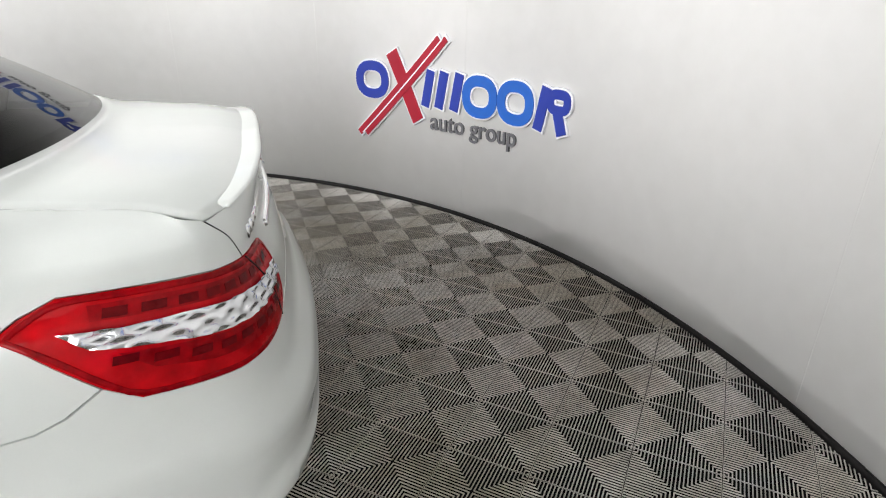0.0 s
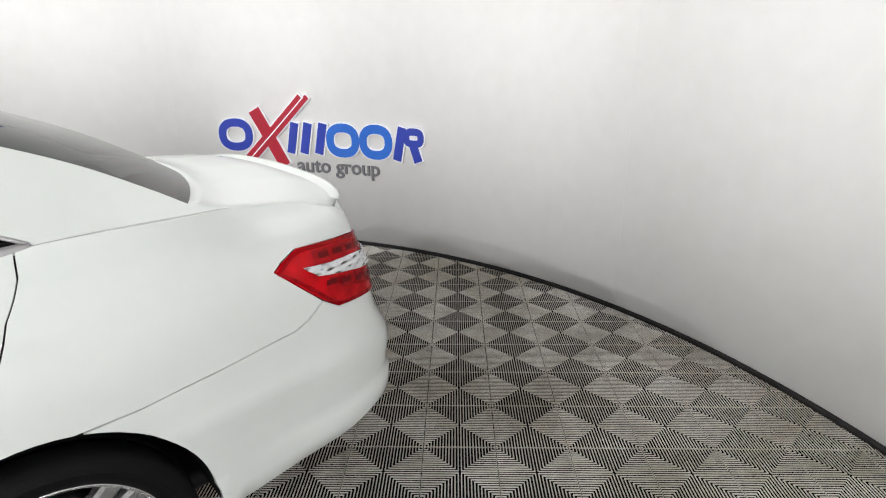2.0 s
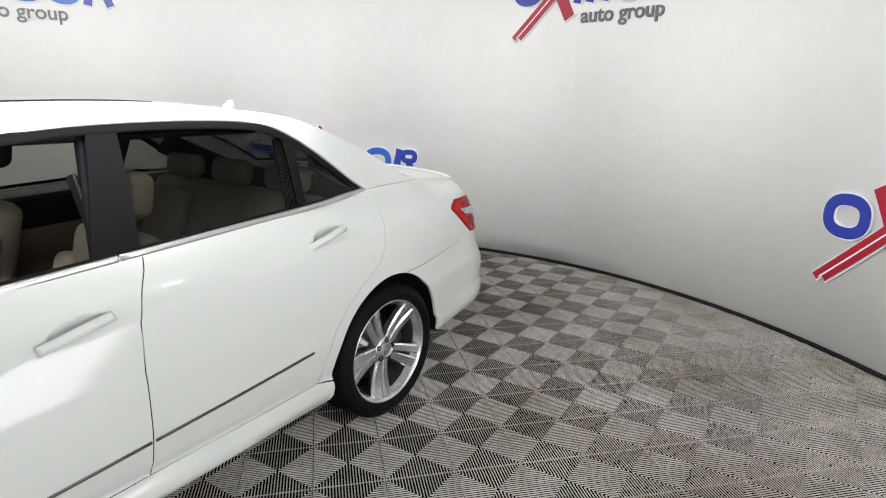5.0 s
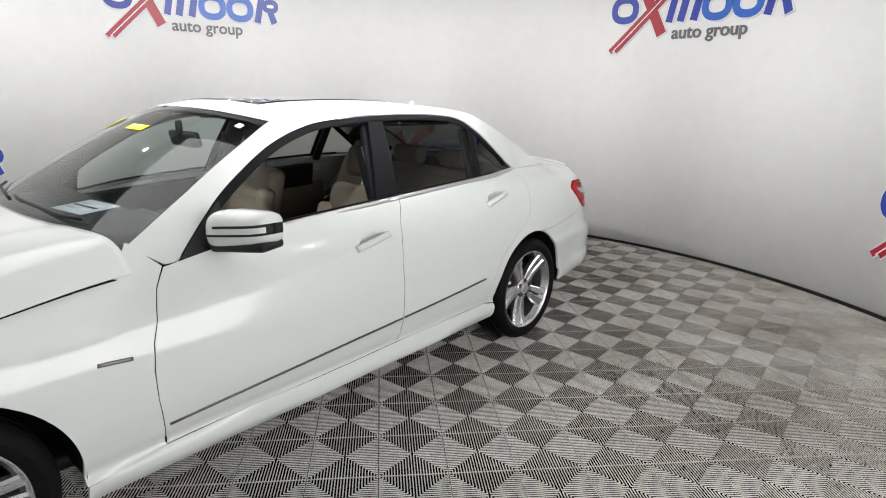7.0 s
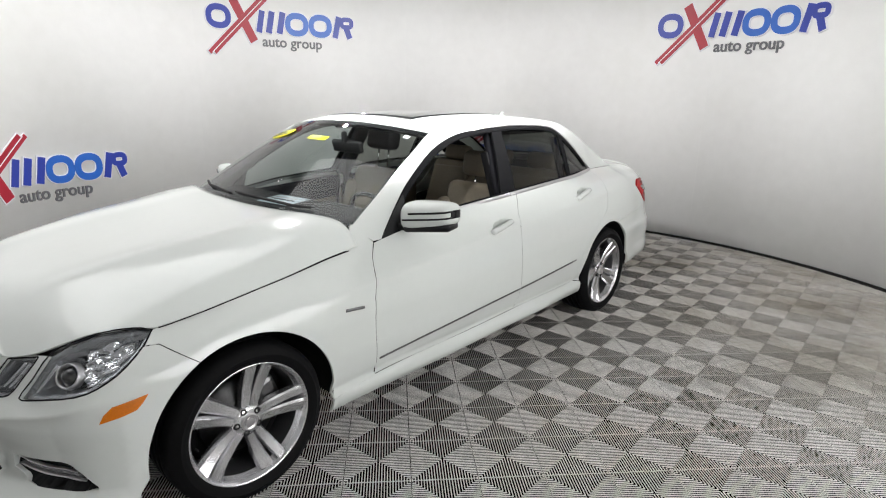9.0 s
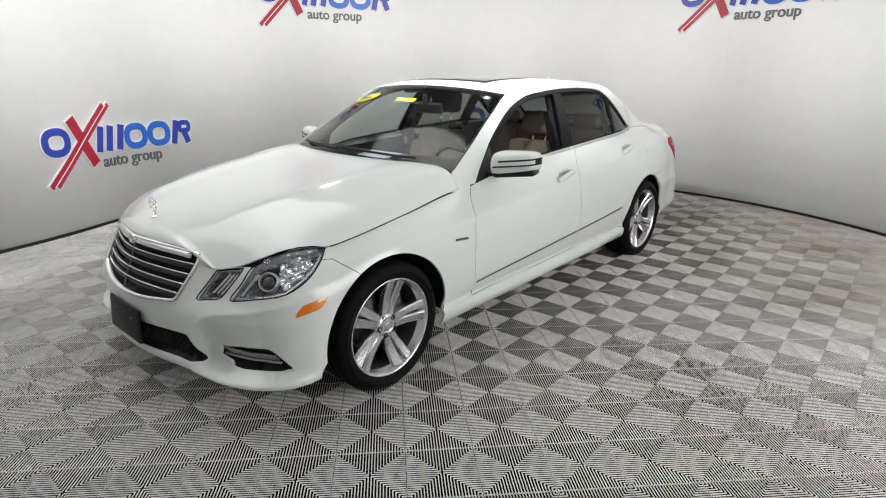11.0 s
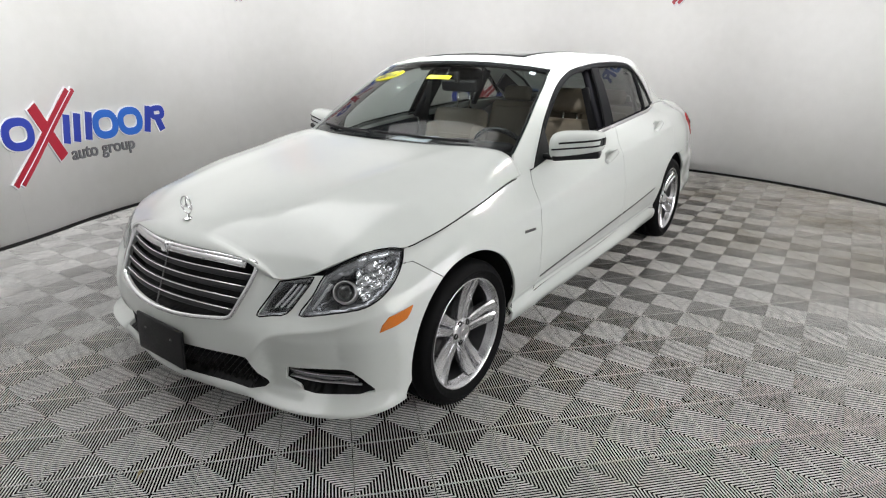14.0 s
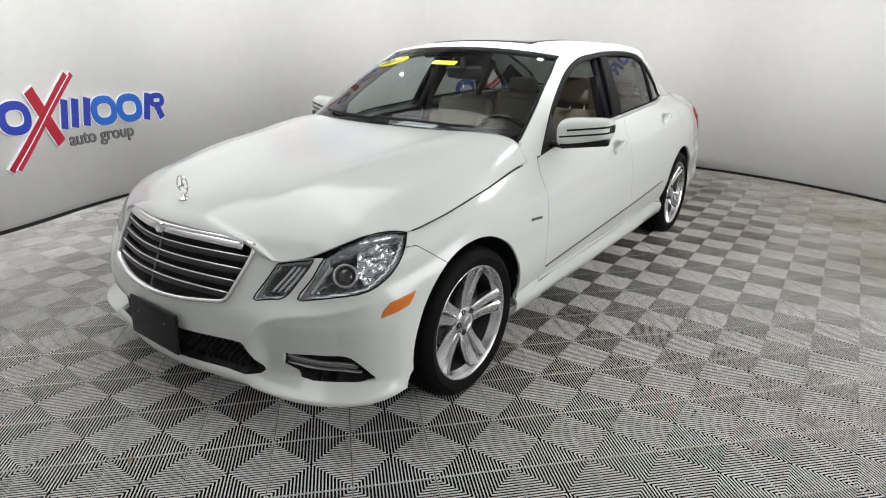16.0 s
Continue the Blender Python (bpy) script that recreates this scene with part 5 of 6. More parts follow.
plate = part("plate_bracket", boxed((0.014, 0.325, 0.165), (2.305, 0.02, 0.39), 0.012, (0, -4, 0)), BLACK, car, "empty black number plate bracket")
for y in (-0.09, 0.09):
    placed("screw", turned([(0.0, 0.003), (0.005, 0.003), (0.006, 0.0)], 10), pose(2.3115, y + 0.02, 0.42, 0, 90, 0), STEEL, plate)

# hood ornament: an upright ring on a foot
ornament = part("hood_ornament", turned([(0.0, 0.018), (0.006, 0.016), (0.008, 0.006), (0.017, 0.003), (0.02, 0.0)], 20), CHROME, car, "chrome ring ornament on the hood")
zt = float(settled(np.array([2.1, 0.0, hood_z(np.array([2.1]), np.array([0.0]))[0]]))[2])
ornament.matrix_basis = pose(2.1, 0, zt)
torus_v, torus_f = [], []
for i in range(36):
    a = 2 * math.pi * i / 36
    for j in range(8):
        b = 2 * math.pi * j / 8
        r = 0.036 + 0.003 * math.cos(b)
        torus_v.append((0.003 * math.sin(b), r * math.cos(a), 0.056 + r * math.sin(a)))
        torus_f.append((i * 8 + j, i * 8 + (j + 1) % 8, (i + 1) % 36 * 8 + (j + 1) % 8, (i + 1) % 36 * 8 + j))
part("ornament_ring", (torus_v, torus_f), CHROME, ornament)
for a in (90, 210, 330):
    bm = bmesh.new()
    bmesh.ops.create_cone(bm, cap_ends=True, segments=8, radius1=0.005, radius2=0.0015, depth=0.036, matrix=pose(0, 0, 0.056) @ pose(0, 0, 0, a - 90, 0, 0) @ pose(0, 0, 0.018))
    part("ornament_arm", bm, CHROME, ornament)

# tail lamps
WHITE_R = [(5.073, 0.884), (5.168, 0.874), (5.277, 0.868), (5.42, 0.852), (5.579, 0.834), (5.69, 0.825), (5.7, 0.80), (5.588, 0.795), (5.45, 0.800), (5.323, 0.811), (5.158, 0.841), (5.113, 0.85)]
for m in SIDE:
    tail = panel("tail_lamp", LAMP_R, body, REDLENS, car, (), "red tail lamp with clear middle strip", step=0.025, edge=0.012, thick=0.014, lift=0.004, mirror=m)
    zig = lambda t: np.abs((t % 1) - 0.5) * 2  # noqa: E731

    def facets(s_, z_):
        n = normals_of(body, np.c_[np.ravel(s_), np.ravel(z_)]).reshape(*np.shape(s_), 3)
        return body(s_, z_) + n * (0.0055 + 0.006 * zig(s_ / 0.06 + 0.37 * np.floor(z_ / 0.02 - 0.0 * s_)) + 0.006 * zig(z_ / 0.02))[..., None]

    panel("clear_strip", WHITE_R, facets, SILVERREFL, tail, (), "clear silver strip with facets", step=0.008, edge=0.008, thick=0.002, mirror=m)
    UPPER = [(5.12, 0.893), (5.2, 0.886), (5.4, 0.866), (5.6, 0.845), (5.69, 0.838), (5.69, 0.858), (5.6, 0.872), (5.4, 0.895), (5.2, 0.913), (5.12, 0.917)]
    LOWER = [(5.15, 0.832), (5.24, 0.818), (5.4, 0.796), (5.6, 0.786), (5.69, 0.789), (5.685, 0.766), (5.6, 0.752), (5.45, 0.749), (5.3, 0.765), (5.2, 0.79)]
    for band in (UPPER, LOWER):
        panel("led_band", band, body, DARKRED, tail, (), "darker red light cells", step=0.03, edge=0.012, thick=0.0, lift=0.005, mirror=m)
    for k in range(9):
        s0 = 5.16 + 0.06 * k
        z1 = np.interp(s0, [5.07, 5.3, 5.7], [0.908, 0.888, 0.849])
        z2 = np.interp(s0, [5.07, 5.2, 5.3, 5.5, 5.7], [0.84, 0.81, 0.787, 0.77, 0.776])
        for zz in (z1, z2):
            cell = [(s0 - 0.022, zz - 0.006), (s0 + 0.018, zz - 0.009), (s0 + 0.022, zz + 0.006), (s0 - 0.018, zz + 0.009)]
            panel("led_cell", cell, body, CELLRED, tail, (), step=0.03, edge=0.02, thick=0.001, lift=0.0062, mirror=m)
    strip("lens_edge", *on_skin(body, [(a + (0.006 if a < 5.2 else -0.006 if a > 5.65 else 0), b + (-0.007 if b > 0.84 else 0.007)) for a, b in LAMP_R], 3, closed=True), 0.012, 0.0015, DARKRED, tail, "dark red lens border", mirror=m, closed=True, sink=-0.0045)
    strip("lens_cut", *on_skin(body, [(5.516, 0.902), (5.56, 0.86), (5.598, 0.80), (5.604, 0.72)], 6), 0.005, 0.002, SEAL, tail, mirror=m, sink=-0.0045)

# door mirrors
for m in SIDE:
    sg = -1 if m else 1
    n, k = 28, 20
    v, f = [], []
    for i in range(n):
        a = 2 * math.pi * i / n
        for j in range(k + 1):
            b = math.pi * (j / k - 0.5)
            c, s_ = math.cos(b), math.sin(b)
            e = lambda t, p: math.copysign(abs(t) ** p, t)  # noqa: E731
            x = e(math.cos(a), 0.7) * e(c, 0.42) * 0.078
            y = e(s_, 0.5) * 0.118
            z = e(math.sin(a), 0.75) * e(c, 0.42) * 0.07
            if x < -0.035:
                x = -0.035
            taper = 1 - 0.16 * (y / 0.118)
            v.append((x - 0.30 * (y + 0.06), y, z * taper + 0.016 * (y / 0.118)))
    for i in range(n):
        for j in range(k):
            p, q = i * (k + 1) + j, (i + 1) % n * (k + 1) + j
            f.append((p, p + 1, q + 1, q))
    at = pose(0.49, 0.905, 1.031)
    cap = placed("door_mirror", (v, f), at, PAINT, car, "white door mirror with black slits", m)
    for z0, b0, w in ((0.016, -14, 0.010), (-0.014, -38, 0.009), (0.001, 82, 0.034)):
        bb = np.radians(np.linspace(b0, 89.9, 26))
        px = np.r_[0.0785 * np.cos(bb) ** 0.42, 0.006, -0.012, -0.03]
        py = np.r_[0.1185 * np.sign(np.sin(bb)) * np.abs(np.sin(bb)) ** 0.5, 0.119, 0.119, 0.119]
        pth = np.c_[0.49 + px - 0.30 * (py + 0.06), 0.905 + py, 1.031 + z0 + 0.016 * py / 0.118]
        along_ = np.gradient(pth, axis=0)
        out_ = np.c_[along_[:, 1], -along_[:, 0], np.zeros(len(pth))] / np.hypot(along_[:, 0], along_[:, 1])[:, None]
        strip("mirror_slit", pth, out_, w, 0.003, BLACK, cap, "black slit", m)
    box_ = bmesh.new()
    box(box_, (0.118, 0.236, 0.034), (0.475, sg * 0.907, 0.972), 0.013, (sg * 7, 0, sg * 17))
    part("mirror_base", box_, BLACK, cap, "black mirror underside")
    box_ = bmesh.new()
    box(box_, (0.06, 0.11, 0.03), (0.515, sg * 0.785, 0.958), 0.012)
    part("mirror_arm", box_, BLACK, cap)
    box_ = bmesh.new()
    box(box_, (0.004, 0.19, 0.105), (0.437, sg * 0.905, 1.02), 0.001, (sg * 7, 0, sg * 17))
    part("mirror_glass", box_, CHROME, cap, "mirror glass")

# roof details
g = coons(ws_top, bl_top, lr, mirrored(lr), 0.004)
sun = g[6:27, 3:19].copy()
sun[..., 2] += 0.003
sheet("sunroof", sun, SUNGLASS, roof, "dark glass sunroof panel", 0.004)
fin = bmesh.new()
bmesh.ops.create_cube(fin, size=1, matrix=pose(-1.33, 0, 1.455) @ Matrix.Diagonal((0.09, 0.022, 0.05, 1)))
for vt in fin.verts:
    if vt.co.z > 1.455:
        vt.co.x = -1.35 + (vt.co.x + 1.33) * 0.4
        vt.co.y *= 0.3
bmesh.ops.bevel(fin, geom=fin.edges[:], offset=0.006, segments=2, affect="EDGES")
part("antenna_fin", fin, PAINT, roof, "white antenna fin")
ws = coons(resample(ws_low, 41), resample(ws_top, 41), lw, mirrored(lw), 0.012)
low = ws - np.array((0.002, 0, 0.004))
for piece in (low[:, :2], low[:, -2:], np.stack([low[0], low[0] + 0.35 * (low[1] - low[0])]), np.stack([low[-1], low[-1] + 0.35 * (low[-2] - low[-1])])):
    sheet("screen_band", piece, SEAL, glass, "black screen edge", 0)
cowl = np.stack([ws_low + np.array((0.03, 0, -0.028)), ws_low + np.array((-0.02, 0, -0.004))], 0)
sheet("cowl", cowl, BLACK, car, "black cowl panel", 0.004)
for y0, y1, mid in ((0.5, -0.08, 0.2), (-0.1, -0.52, -0.35)):
    ya = np.linspace(y0, y1, 14)
    base = np.array([(np.interp(abs(y), [0, 0.4, 0.74], [0.965, 0.93, 0.8]) - 0.04 - 0.02 * (1 - abs(y - y1) / abs(y0 - y1)), y, 0) for y in ya])
    base[:, 2] = 1.019 + (np.interp(np.abs(ya), [0, 0.4, 0.74], [0.965, 0.93, 0.8]) - base[:, 0]) * 0.56 + 0.012
    strip("wiper", base, np.tile((0.5, 0, 0.86), (14, 1)), 0.014, 0.010, BLACK, car, "black wiper arm")
bl = coons(resample(bl_top, 49), resample(bl_low, 49), lb, mirrored(lb), 0.0) + np.array((0.002, 0, -0.004))
for piece in (bl[:, -2:], bl[:2], bl[-2:]):
    sheet("screen_band", piece, SEAL, backlight, "black screen edge", 0)
edge_ = resample(tail_edge[2:-2], 41)
rise = np.sin(np.linspace(0, np.pi, 41))[:, None] ** 0.35
sheet("spoiler", np.stack([edge_ + np.array(p) * (1, 1, 1) * np.c_[np.ones(41), np.ones(41), rise] for p in ((0.075, 0, 0.004), (0.04, 0, 0.009), (0.0, 0, 0.016), (-0.011, 0, 0.017), (-0.014, 0, 0.011), (-0.004, 0, -0.006))], 0), PAINT, trunk, "slim white spoiler lip", 0.003)
line_ = edge_ + np.c_[np.full(41, 0.0755), np.zeros(41), 0.0045 * rise[:, 0]]
strip("spoiler_seal", line_, np.tile((0, 0, 1.0), (41, 1)), 0.004, 0.0015, SEAL, trunk, "dark line before the spoiler")


# ---- inside the car ----
def soft(parts_, mat, name, parent, label=""):
    """Several rounded boxes joined into one padded part."""
    bm = bmesh.new()
    for size, at, bev, turn in parts_:
        box(bm, size, at, bev, turn, 4)
    return part(name, bm, mat, parent, label)


def seat(x, y, lift, rest_z):
    """A front seat: cushion, bolstered backrest, headrest on two posts. x, y: the foot of the backrest."""
    back = soft([((0.13, 0.44, 0.60), (x - 0.07, y, 0.78 + lift), 0.055, (0, -14, 0)), ((0.10, 0.09, 0.46), (x + 0.0, y + 0.2, 0.74 + lift), 0.04, (0, -14, 0)), ((0.10, 0.09, 0.46), (x + 0.0, y - 0.2, 0.74 + lift), 0.04, (0, -14, 0))], LEATHER, "seat_back", car, "tan leather seat back with bolsters")
    for zz in (0.0, 0.12):
        soft([((0.02, 0.27, 0.105), (x + 0.012 - 0.03 * zz / 0.12, y, 0.72 + zz + lift), 0.009, (0, -14, 0))], LEATHER, "pad", back)
    soft([((0.5, 0.5, 0.15), (x + 0.27, y, 0.46), 0.05, (0, 4, 0)), ((0.42, 0.08, 0.12), (x + 0.25, y + 0.24, 0.51), 0.035, (0, 4, 0)), ((0.42, 0.08, 0.12), (x + 0.25, y - 0.24, 0.51), 0.035, (0, 4, 0))], LEATHER, "seat_cushion", car, "tan leather seat cushion")
    soft([((0.11, 0.27, 0.17), (x - 0.17, y, rest_z), 0.045, (0, -10, 0))], LEATHER if y > 0 else DASH, "headrest", back, "tan leather headrest" if y > 0 else "dark headrest raised on its posts")
    for o in (-0.05, 0.05):
        bm = bmesh.new()
        bmesh.ops.create_cone(bm, cap_ends=True, segments=10, radius1=0.006, radius2=0.006, depth=0.24, matrix=pose(x - 0.165, y + o, rest_z - 0.13, 0, -10, 0))
        part("headrest_post", bm, CHROME, back, "chrome post")


seat(-0.40, 0.41, -0.04, 1.155)
seat(-0.27, -0.37, 0.0, 1.285)
bench = soft([((0.16, 1.28, 0.58), (-1.26, 0, 0.78), 0.06, (0, -20, 0)), ((0.05, 0.36, 0.46), (-1.17, 0.4, 0.80), 0.024, (0, -20, 0)), ((0.05, 0.36, 0.46), (-1.17, -0.4, 0.80), 0.024, (0, -20, 0))], LEATHER, "rear_seat_back", car, "tan leather rear bench back")
soft([((0.5, 1.28, 0.16), (-0.92, 0, 0.47), 0.05, (0, 4, 0))], LEATHER, "rear_seat_cushion", car, "tan leather rear bench cushion")
for y in (-0.4, 0.0, 0.4):
    soft([((0.10, 0.25, 0.125), (-1.33, y, 1.125), 0.04, (0, -12, 0))], LEATHER, "headrest", bench, "tan leather headrest")
soft([((0.62, 1.2, 0.03), (-1.66, 0, 1.025), 0.01, (0, 0, 0))], DASH, "parcel_shelf", car, "dark rear shelf")
dash = soft([((0.34, 1.4, 0.22), (0.70, 0, 0.855), 0.06, (0, 6, 0)), ((0.2, 1.36, 0.26), (0.56, 0, 0.76), 0.06, (0, 0, 0)), ((0.16, 0.4, 0.08), (0.58, 0.38, 0.965), 0.035, (0, 8, 0)), ((0.30, 1.22, 0.06), (0.71, 0, 0.972), 0.024, (0, 4, 0))], DASH, "dashboard", car, "dark dashboard")
soft([((0.02, 0.9, 0.05), (0.465, -0.2, 0.82), 0.008, (0, 0, 0))], WOOD, "wood_trim", dash, "brown wood trim")
soft([((0.8, 0.26, 0.2), (0.1, 0, 0.52), 0.04, (0, -6, 0)), ((0.4, 0.22, 0.1), (-0.25, 0, 0.62), 0.035, (0, 0, 0))], DASH, "centre_console", car, "dark centre console with armrest")
v, f = [], []
for i in range(40):
    a = 2 * math.pi * i / 40
    for j in range(8):
        b = 2 * math.pi * j / 8
        r = 0.18 + 0.014 * math.cos(b)
        v.append((0.014 * math.sin(b), r * math.cos(a), r * math.sin(a)))
        f.append((i * 8 + j, i * 8 + (j + 1) % 8, (i + 1) % 40 * 8 + (j + 1) % 8, (i + 1) % 40 * 8 + j))
steer = part("steering_wheel", (v, f), GLOSSBLACK, car, "black steering wheel")
steer.matrix_basis = pose(0.36, 0.41, 0.90, 0, 24, 0)
soft([((0.06, 0.15, 0.12), (0, 0, 0), 0.025, (0, 0, 0)), ((0.025, 0.32, 0.035), (0, 0, 0.0), 0.01, (0, 0, 0)), ((0.025, 0.035, 0.16), (0, 0, -0.09), 0.01, (0, 0, 0))], DASH, "wheel_hub", steer)
soft([((0.035, 0.25, 0.075), (0.23, 0.03, 1.285), 0.014, (0, 15, 0)), ((0.03, 0.03, 0.07), (0.255, 0.03, 1.34), 0.012, (0, 0, 0))], BLACK, "inside_mirror", car, "black inside mirror")
for sg in (1, -1):
    panel_ = soft([((1.05, 0.05, 0.40), (0.2, sg * 0.80, 0.62), 0.02, (0, 0, 0))], TANTRIM, "door_lining", car, "tan door lining")
    soft([((1.0, 0.04, 0.17), (0.18, sg * 0.735, 0.875), 0.016, (sg * 10, 3.5, 0))], DASH, "upper_lining", panel_, "dark upper door lining")
    soft([((0.45, 0.07, 0.06), (0.05, sg * 0.76, 0.72), 0.025, (0, 0, 0))], LEATHER, "armrest", panel_)
    soft([((0.6, 0.012, 0.03), (0.25, sg * 0.742, 0.80), 0.005, (0, 3.5, 0))], WOOD, "wood_strip", panel_, "brown wood strip")
    panel_ = soft([((0.85, 0.05, 0.42), (-0.80, sg * 0.80, 0.65), 0.02, (0, 0, 0))], TANTRIM, "door_lining", car, "tan door lining")
    soft([((0.72, 0.04, 0.17), (-0.72, sg * 0.735, 0.915), 0.016, (sg * 10, 2.5, 0))], DASH, "upper_lining", panel_, "dark upper door lining")
    soft([((0.12, 0.04, 0.44), (-0.39, sg * 0.645, 1.18), 0.016, (sg * 24, -12, 0))], DASH, "pillar_lining", car, "dark pillar lining")
    soft([((0.012, 0.05, 0.75), (-0.36, sg * 0.69, 0.9), 0.004, (sg * 14, 5, 0))], BLACK, "seat_belt", car, "dark seat belt")
    trim = OUTER[:6] + [(0.0, 1.352), (0.19, 1.262), (0.4, 1.133), (0.52, 1.035), (0.61, 0.945), (0.655, 0.915)]
    panel("pillar_lining", trim, cabin, DASH, car, (), "dark windscreen pillar lining", mirror=sg < 0, lift=-0.02, sign=-1, thick=0.01)
    soft([((0.06, 0.025, 0.32), (-1.11, sg * 0.64, 1.18), 0.01, (sg * 22, -9, 0))], DASH, "pillar_lining", car, "dark pillar lining")
    soft([((0.42, 0.025, 0.13), (-1.5, sg * 0.565, 1.15), 0.01, (sg * 22, -26, 0))], DASH, "pillar_lining", car, "dark rear pillar lining")
    soft([((0.9, 0.04, 0.04), (-0.6, sg * 0.55, 1.375), 0.02, (0, 0, 0))], DASH, "roof_rail_lining", car)
g = coons(ws_top, bl_top, lr, mirrored(lr), 0.004) * (1, 0.97, 1)
g[..., 2] -= 0.035
sheet("roof_lining", g, LINER, car, "pale roof lining", 0)
part("cabin_floor", boxed((2.6, 1.5, 0.06), (-0.3, 0, 0.33), 0.01), CARPET, car, "dark carpet")
part("bulkhead", boxed((0.05, 1.45, 0.6), (0.9, 0, 0.62), 0.01), CARPET, car)
part("trunk_bulkhead", boxed((0.05, 1.3, 0.6), (-1.5, 0, 0.7), 0.01), CARPET, car)

# stickers on the windscreen and a sheet of paper on the dashboard


def on_screen(x, y):
    """A pose on the windscreen at a place in plan: z outwards, x to the car's left."""
    flat = ws.reshape(-1, 3)
    k = np.argsort(np.hypot(flat[:, 0] - x, flat[:, 1] - y))[:6]
    c, *_ = np.linalg.lstsq(np.c_[flat[k][:, :2], np.ones(6)], flat[k][:, 2], rcond=None)
    n = Vector((-c[0], -c[1], 1)).normalized()
    a = Vector((0, 1, 0))
    a = (a - n * a.dot(n)).normalized()
    return Matrix.Translation((x, y, c[0] * x + c[1] * y + c[2])) @ Matrix((a, n.cross(a), n)).transposed().to_4x4()


def flat_shape(pts, z=0.0):
    return [(x, y, z) for x, y in pts] + [(x, y, z + 0.0006) for x, y in pts], [tuple(range(len(pts), 2 * len(pts)))] + [(k, (k + 1) % len(pts), len(pts) + (k + 1) % len(pts), len(pts) + k) for k in range(len(pts))]


m = on_screen(0.37, -0.40)
year = placed("year_sticker", flat_shape(oval(0, 0, 0.125, 0.055, 40, 2), 0.003), m, YELLOW, glass, "yellow oval year sticker")
font = bpy.data.curves.new("year_text", "FONT")
font.body, font.size, font.align_x, font.align_y, font.extrude = "2012", 0.085, "CENTER", "CENTER", 0.0003
font.offset = 0.0025
text = new("year_text", font)
me = text.to_mesh()
tm = bpy.data.meshes.new("year_text")
bmt = bmesh.new()
bmt.from_mesh(me)
bmt.transform(m @ Matrix.Translation((0, 0, 0.007)) @ Matrix.Diagonal((1.05, 1, 1, 1)) @ Matrix(((1, 0.2, 0, 0), (0, 1, 0, 0), (0, 0, 1, 0), (0, 0, 0, 1))))
bmt.to_mesh(tm)
bmt.free()
text.to_mesh_clear()
bpy.data.objects.remove(text)
tm.materials.append(INK)
part("year_text", tm, INK, year, "dark digits")
placed("note_sticker", flat_shape([(-0.08, -0.022), (0.08, -0.022), (0.08, 0.022), (-0.08, 0.022)], 0.003), on_screen(0.44, 0.03), YELLOW, glass, "yellow note sticker")
placed("small_sticker", flat_shape([(-0.017, -0.014), (0.017, -0.014), (0.017, 0.014), (-0.017, 0.014)], 0.003), on_screen(0.24, 0.52), PAPER, glass, "small white sticker")
sheet_ = placed("paper_sheet", flat_shape([(-0.085, -0.12), (0.085, -0.12), (0.085, 0.12), (-0.085, 0.12)]), pose(0.68, 0.02, 1.0065, 0, 4, 8), PAPER, car, "printed paper on the dashboard")
for k in range(3):
    placed("print_bar", flat_shape([(-0.045 - 0.002 * k, -0.1), (-0.028, -0.1), (-0.028, 0.08), (-0.045, 0.08)]), pose(0.68, 0.02, 1.008, 0, 4, 8) @ pose(0.035 * k, 0, 0), ACRYL if k != 1 else INK, sheet_)


# a dry leaf that lies on the floor
leaf_v, leaf_f = [], []
for k in range(9):
    t = k / 8
    w = 0.009 * math.sin(math.pi * min(1, t * 1.15 + 0.05)) if t < 0.85 else 0.001
    for a in (-1, 0, 1):
        leaf_v.append((0.045 * (t - 0.5), a * w, 0.002 + 0.007 * a * a + 0.006 * math.sin(3 * t)))
for k in range(8):
    leaf_f += [(3 * k, 3 * k + 1, 3 * k + 4, 3 * k + 3), (3 * k + 1, 3 * k + 2, 3 * k + 5, 3 * k + 4)]
leaf = part("dry_leaf", (leaf_v, leaf_f), LEAF, None)
leaf.matrix_basis = pose(2.582, 0.184, 0.0, 0, 0, 35)
leaf.modifiers.new("thickness", "SOLIDIFY").thickness = 0.0008
tagged(leaf, "small dry tan leaf on the ribbed floor tiles", "leaf")


# ---- floor tiles: squares whose ribs run at right angles to each edge ----
TILE, TURN, ORIGIN = 0.2835, 137.23, (2.4252, -0.1033)
RIBS = 24


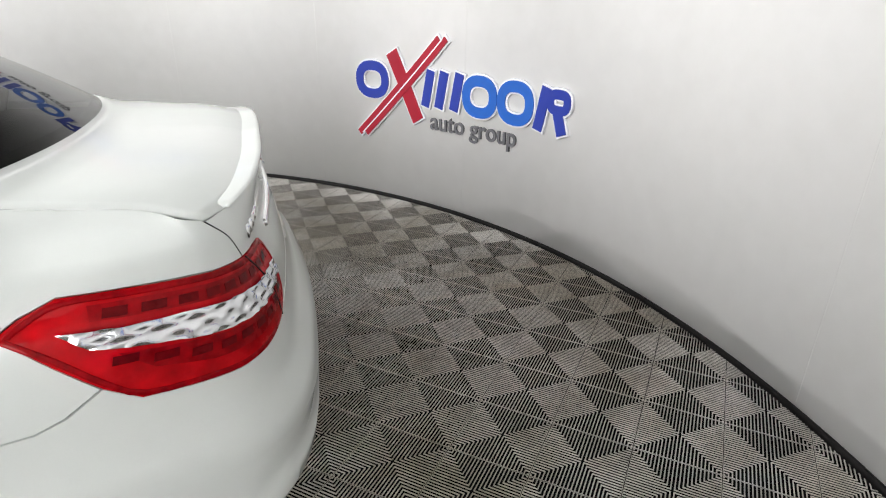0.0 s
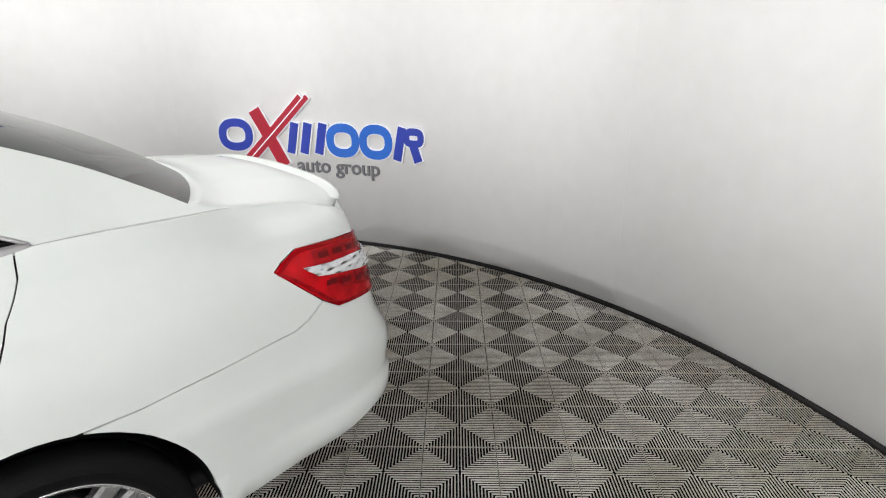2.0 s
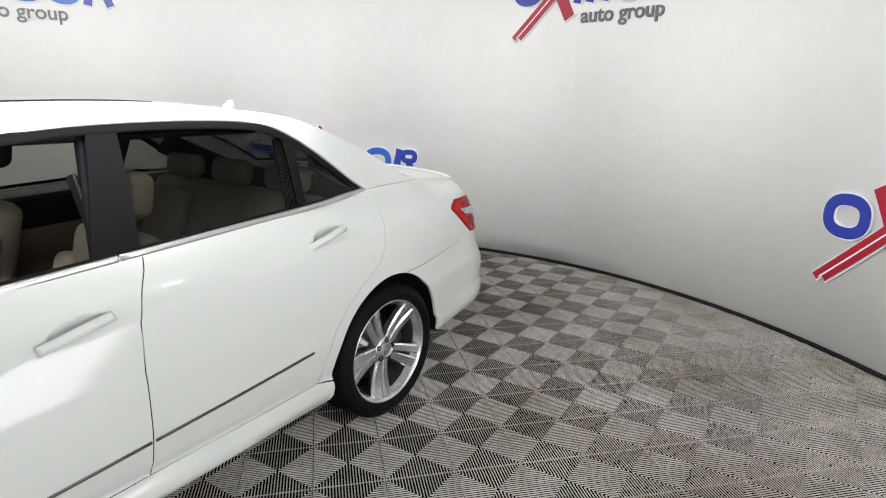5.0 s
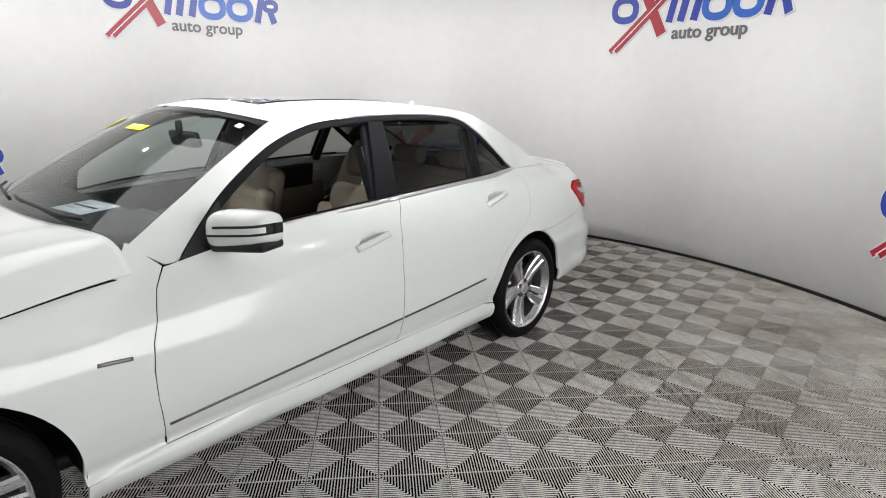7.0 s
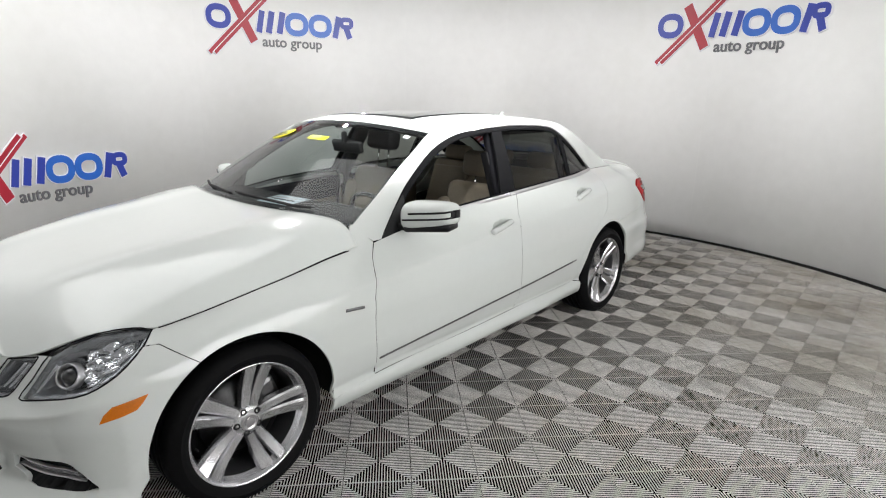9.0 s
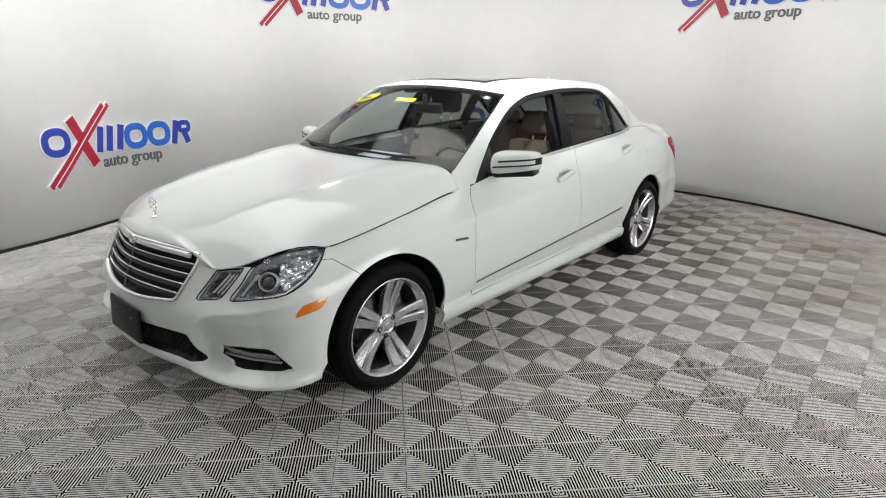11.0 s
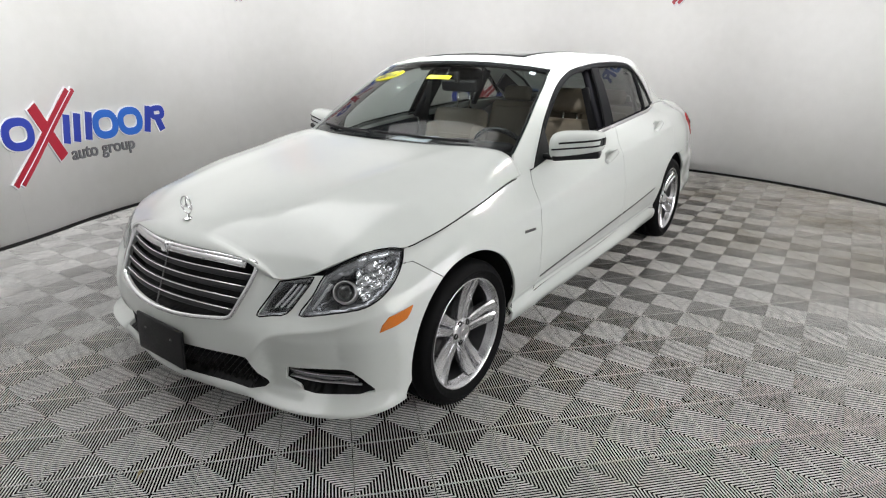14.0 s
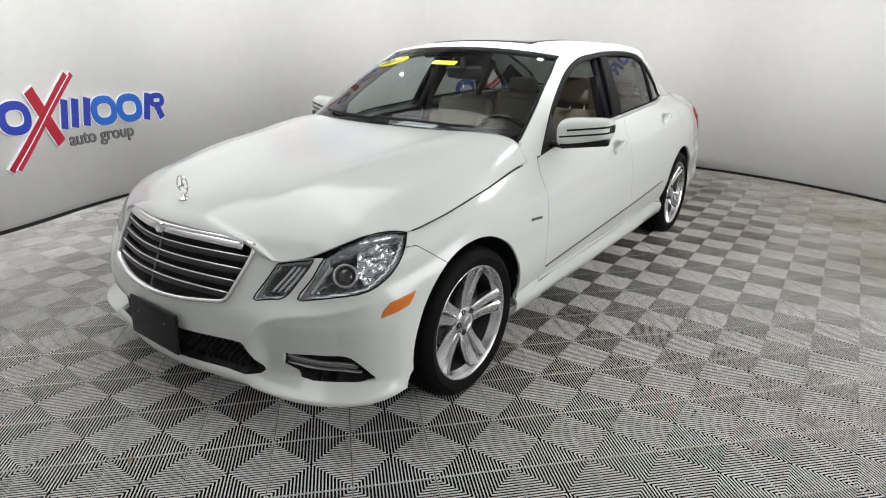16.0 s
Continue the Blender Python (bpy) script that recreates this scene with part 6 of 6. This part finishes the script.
def tile_mesh():
    """One tile: four triangles of ribs on a dark grid, and a fine edge rib."""
    verts, faces = [], []

    def block(x0, y0, x1, y1, z0, z1, turn, w=0.0013):
        c, s = math.cos(turn), math.sin(turn)
        b = len(verts)
        for x, y, z in ((x0, y0, z0), (x1, y0, z0), (x1, y1, z0), (x0, y1, z0), (x0 + w, y0, z1), (x1 - w, y0, z1), (x1 - w, y1, z1), (x0 + w, y1, z1)):
            verts.append((c * x - s * y, s * x + c * y, z))
        faces.extend([(b + 4, b + 5, b + 6, b + 7), (b, b + 1, b + 5, b + 4), (b + 1, b + 2, b + 6, b + 5), (b + 2, b + 3, b + 7, b + 6), (b + 3, b, b + 4, b + 7)])

    half, pitch = TILE / 2, TILE / RIBS
    for q in range(4):
        for k in range(RIBS):
            x = -half + (k + 0.5) * pitch
            reach = half - abs(x)
            if reach > 0.004:
                block(x - 0.0022, -half + 0.003, x + 0.0022, -half + reach + 0.001, -0.0027, 0.0, q * math.pi / 2, 0.0007)
        block(-half + 0.001, -half + 0.0014, half - 0.001, -half + 0.0025, -0.0027, -0.0014, q * math.pi / 2, 0.0)
    return verts, faces


tile_v, tile_f = tile_mesh()
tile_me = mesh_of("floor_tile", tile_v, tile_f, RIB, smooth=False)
spots = []
ua, va = radians(TURN), radians(TURN - 90)
for i in range(-30, 31):
    for j in range(-30, 31):
        x = ORIGIN[0] + TILE * ((i + 0.5) * math.cos(ua) + (j + 0.5) * math.cos(va))
        y = ORIGIN[1] + TILE * ((i + 0.5) * math.sin(ua) + (j + 0.5) * math.sin(va))
        d = math.degrees(math.atan2(y - CY, x - CX))
        if math.hypot(x - CX, y - CY) < ring_radius(d) + 0.16:
            near = min(math.hypot(x - px, y - py) for px, py in ((1.6, 1.6), (0.2, 1.7), (-1.2, 1.6), (-2.6, 1.0), (2.7, 0.6)))
            under_car = abs(y) < 0.7 and abs(x) < 2.0
            spots.append((near + (9 if under_car else 0), x, y))
spots.sort()
for _, x, y in spots[:300]:
    tile = new("tile", tile_me)
    tile.matrix_basis = pose(x, y, 0, 0, 0, TURN)
    tile.parent = floor
base_v, base_f = np.array(tile_v), np.array(tile_f)
rest_v, rest_f = [], []
c, s = math.cos(radians(TURN)), math.sin(radians(TURN))
turned = np.c_[base_v[:, 0] * c - base_v[:, 1] * s, base_v[:, 0] * s + base_v[:, 1] * c, base_v[:, 2]]
for k, (_, x, y) in enumerate(spots[300:]):
    rest_v.append(turned + (x, y, 0))
    rest_f.append(base_f + k * len(base_v))
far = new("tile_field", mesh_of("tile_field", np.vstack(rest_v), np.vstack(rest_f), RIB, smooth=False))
far.parent = floor
tagged(far, kind="stuff")
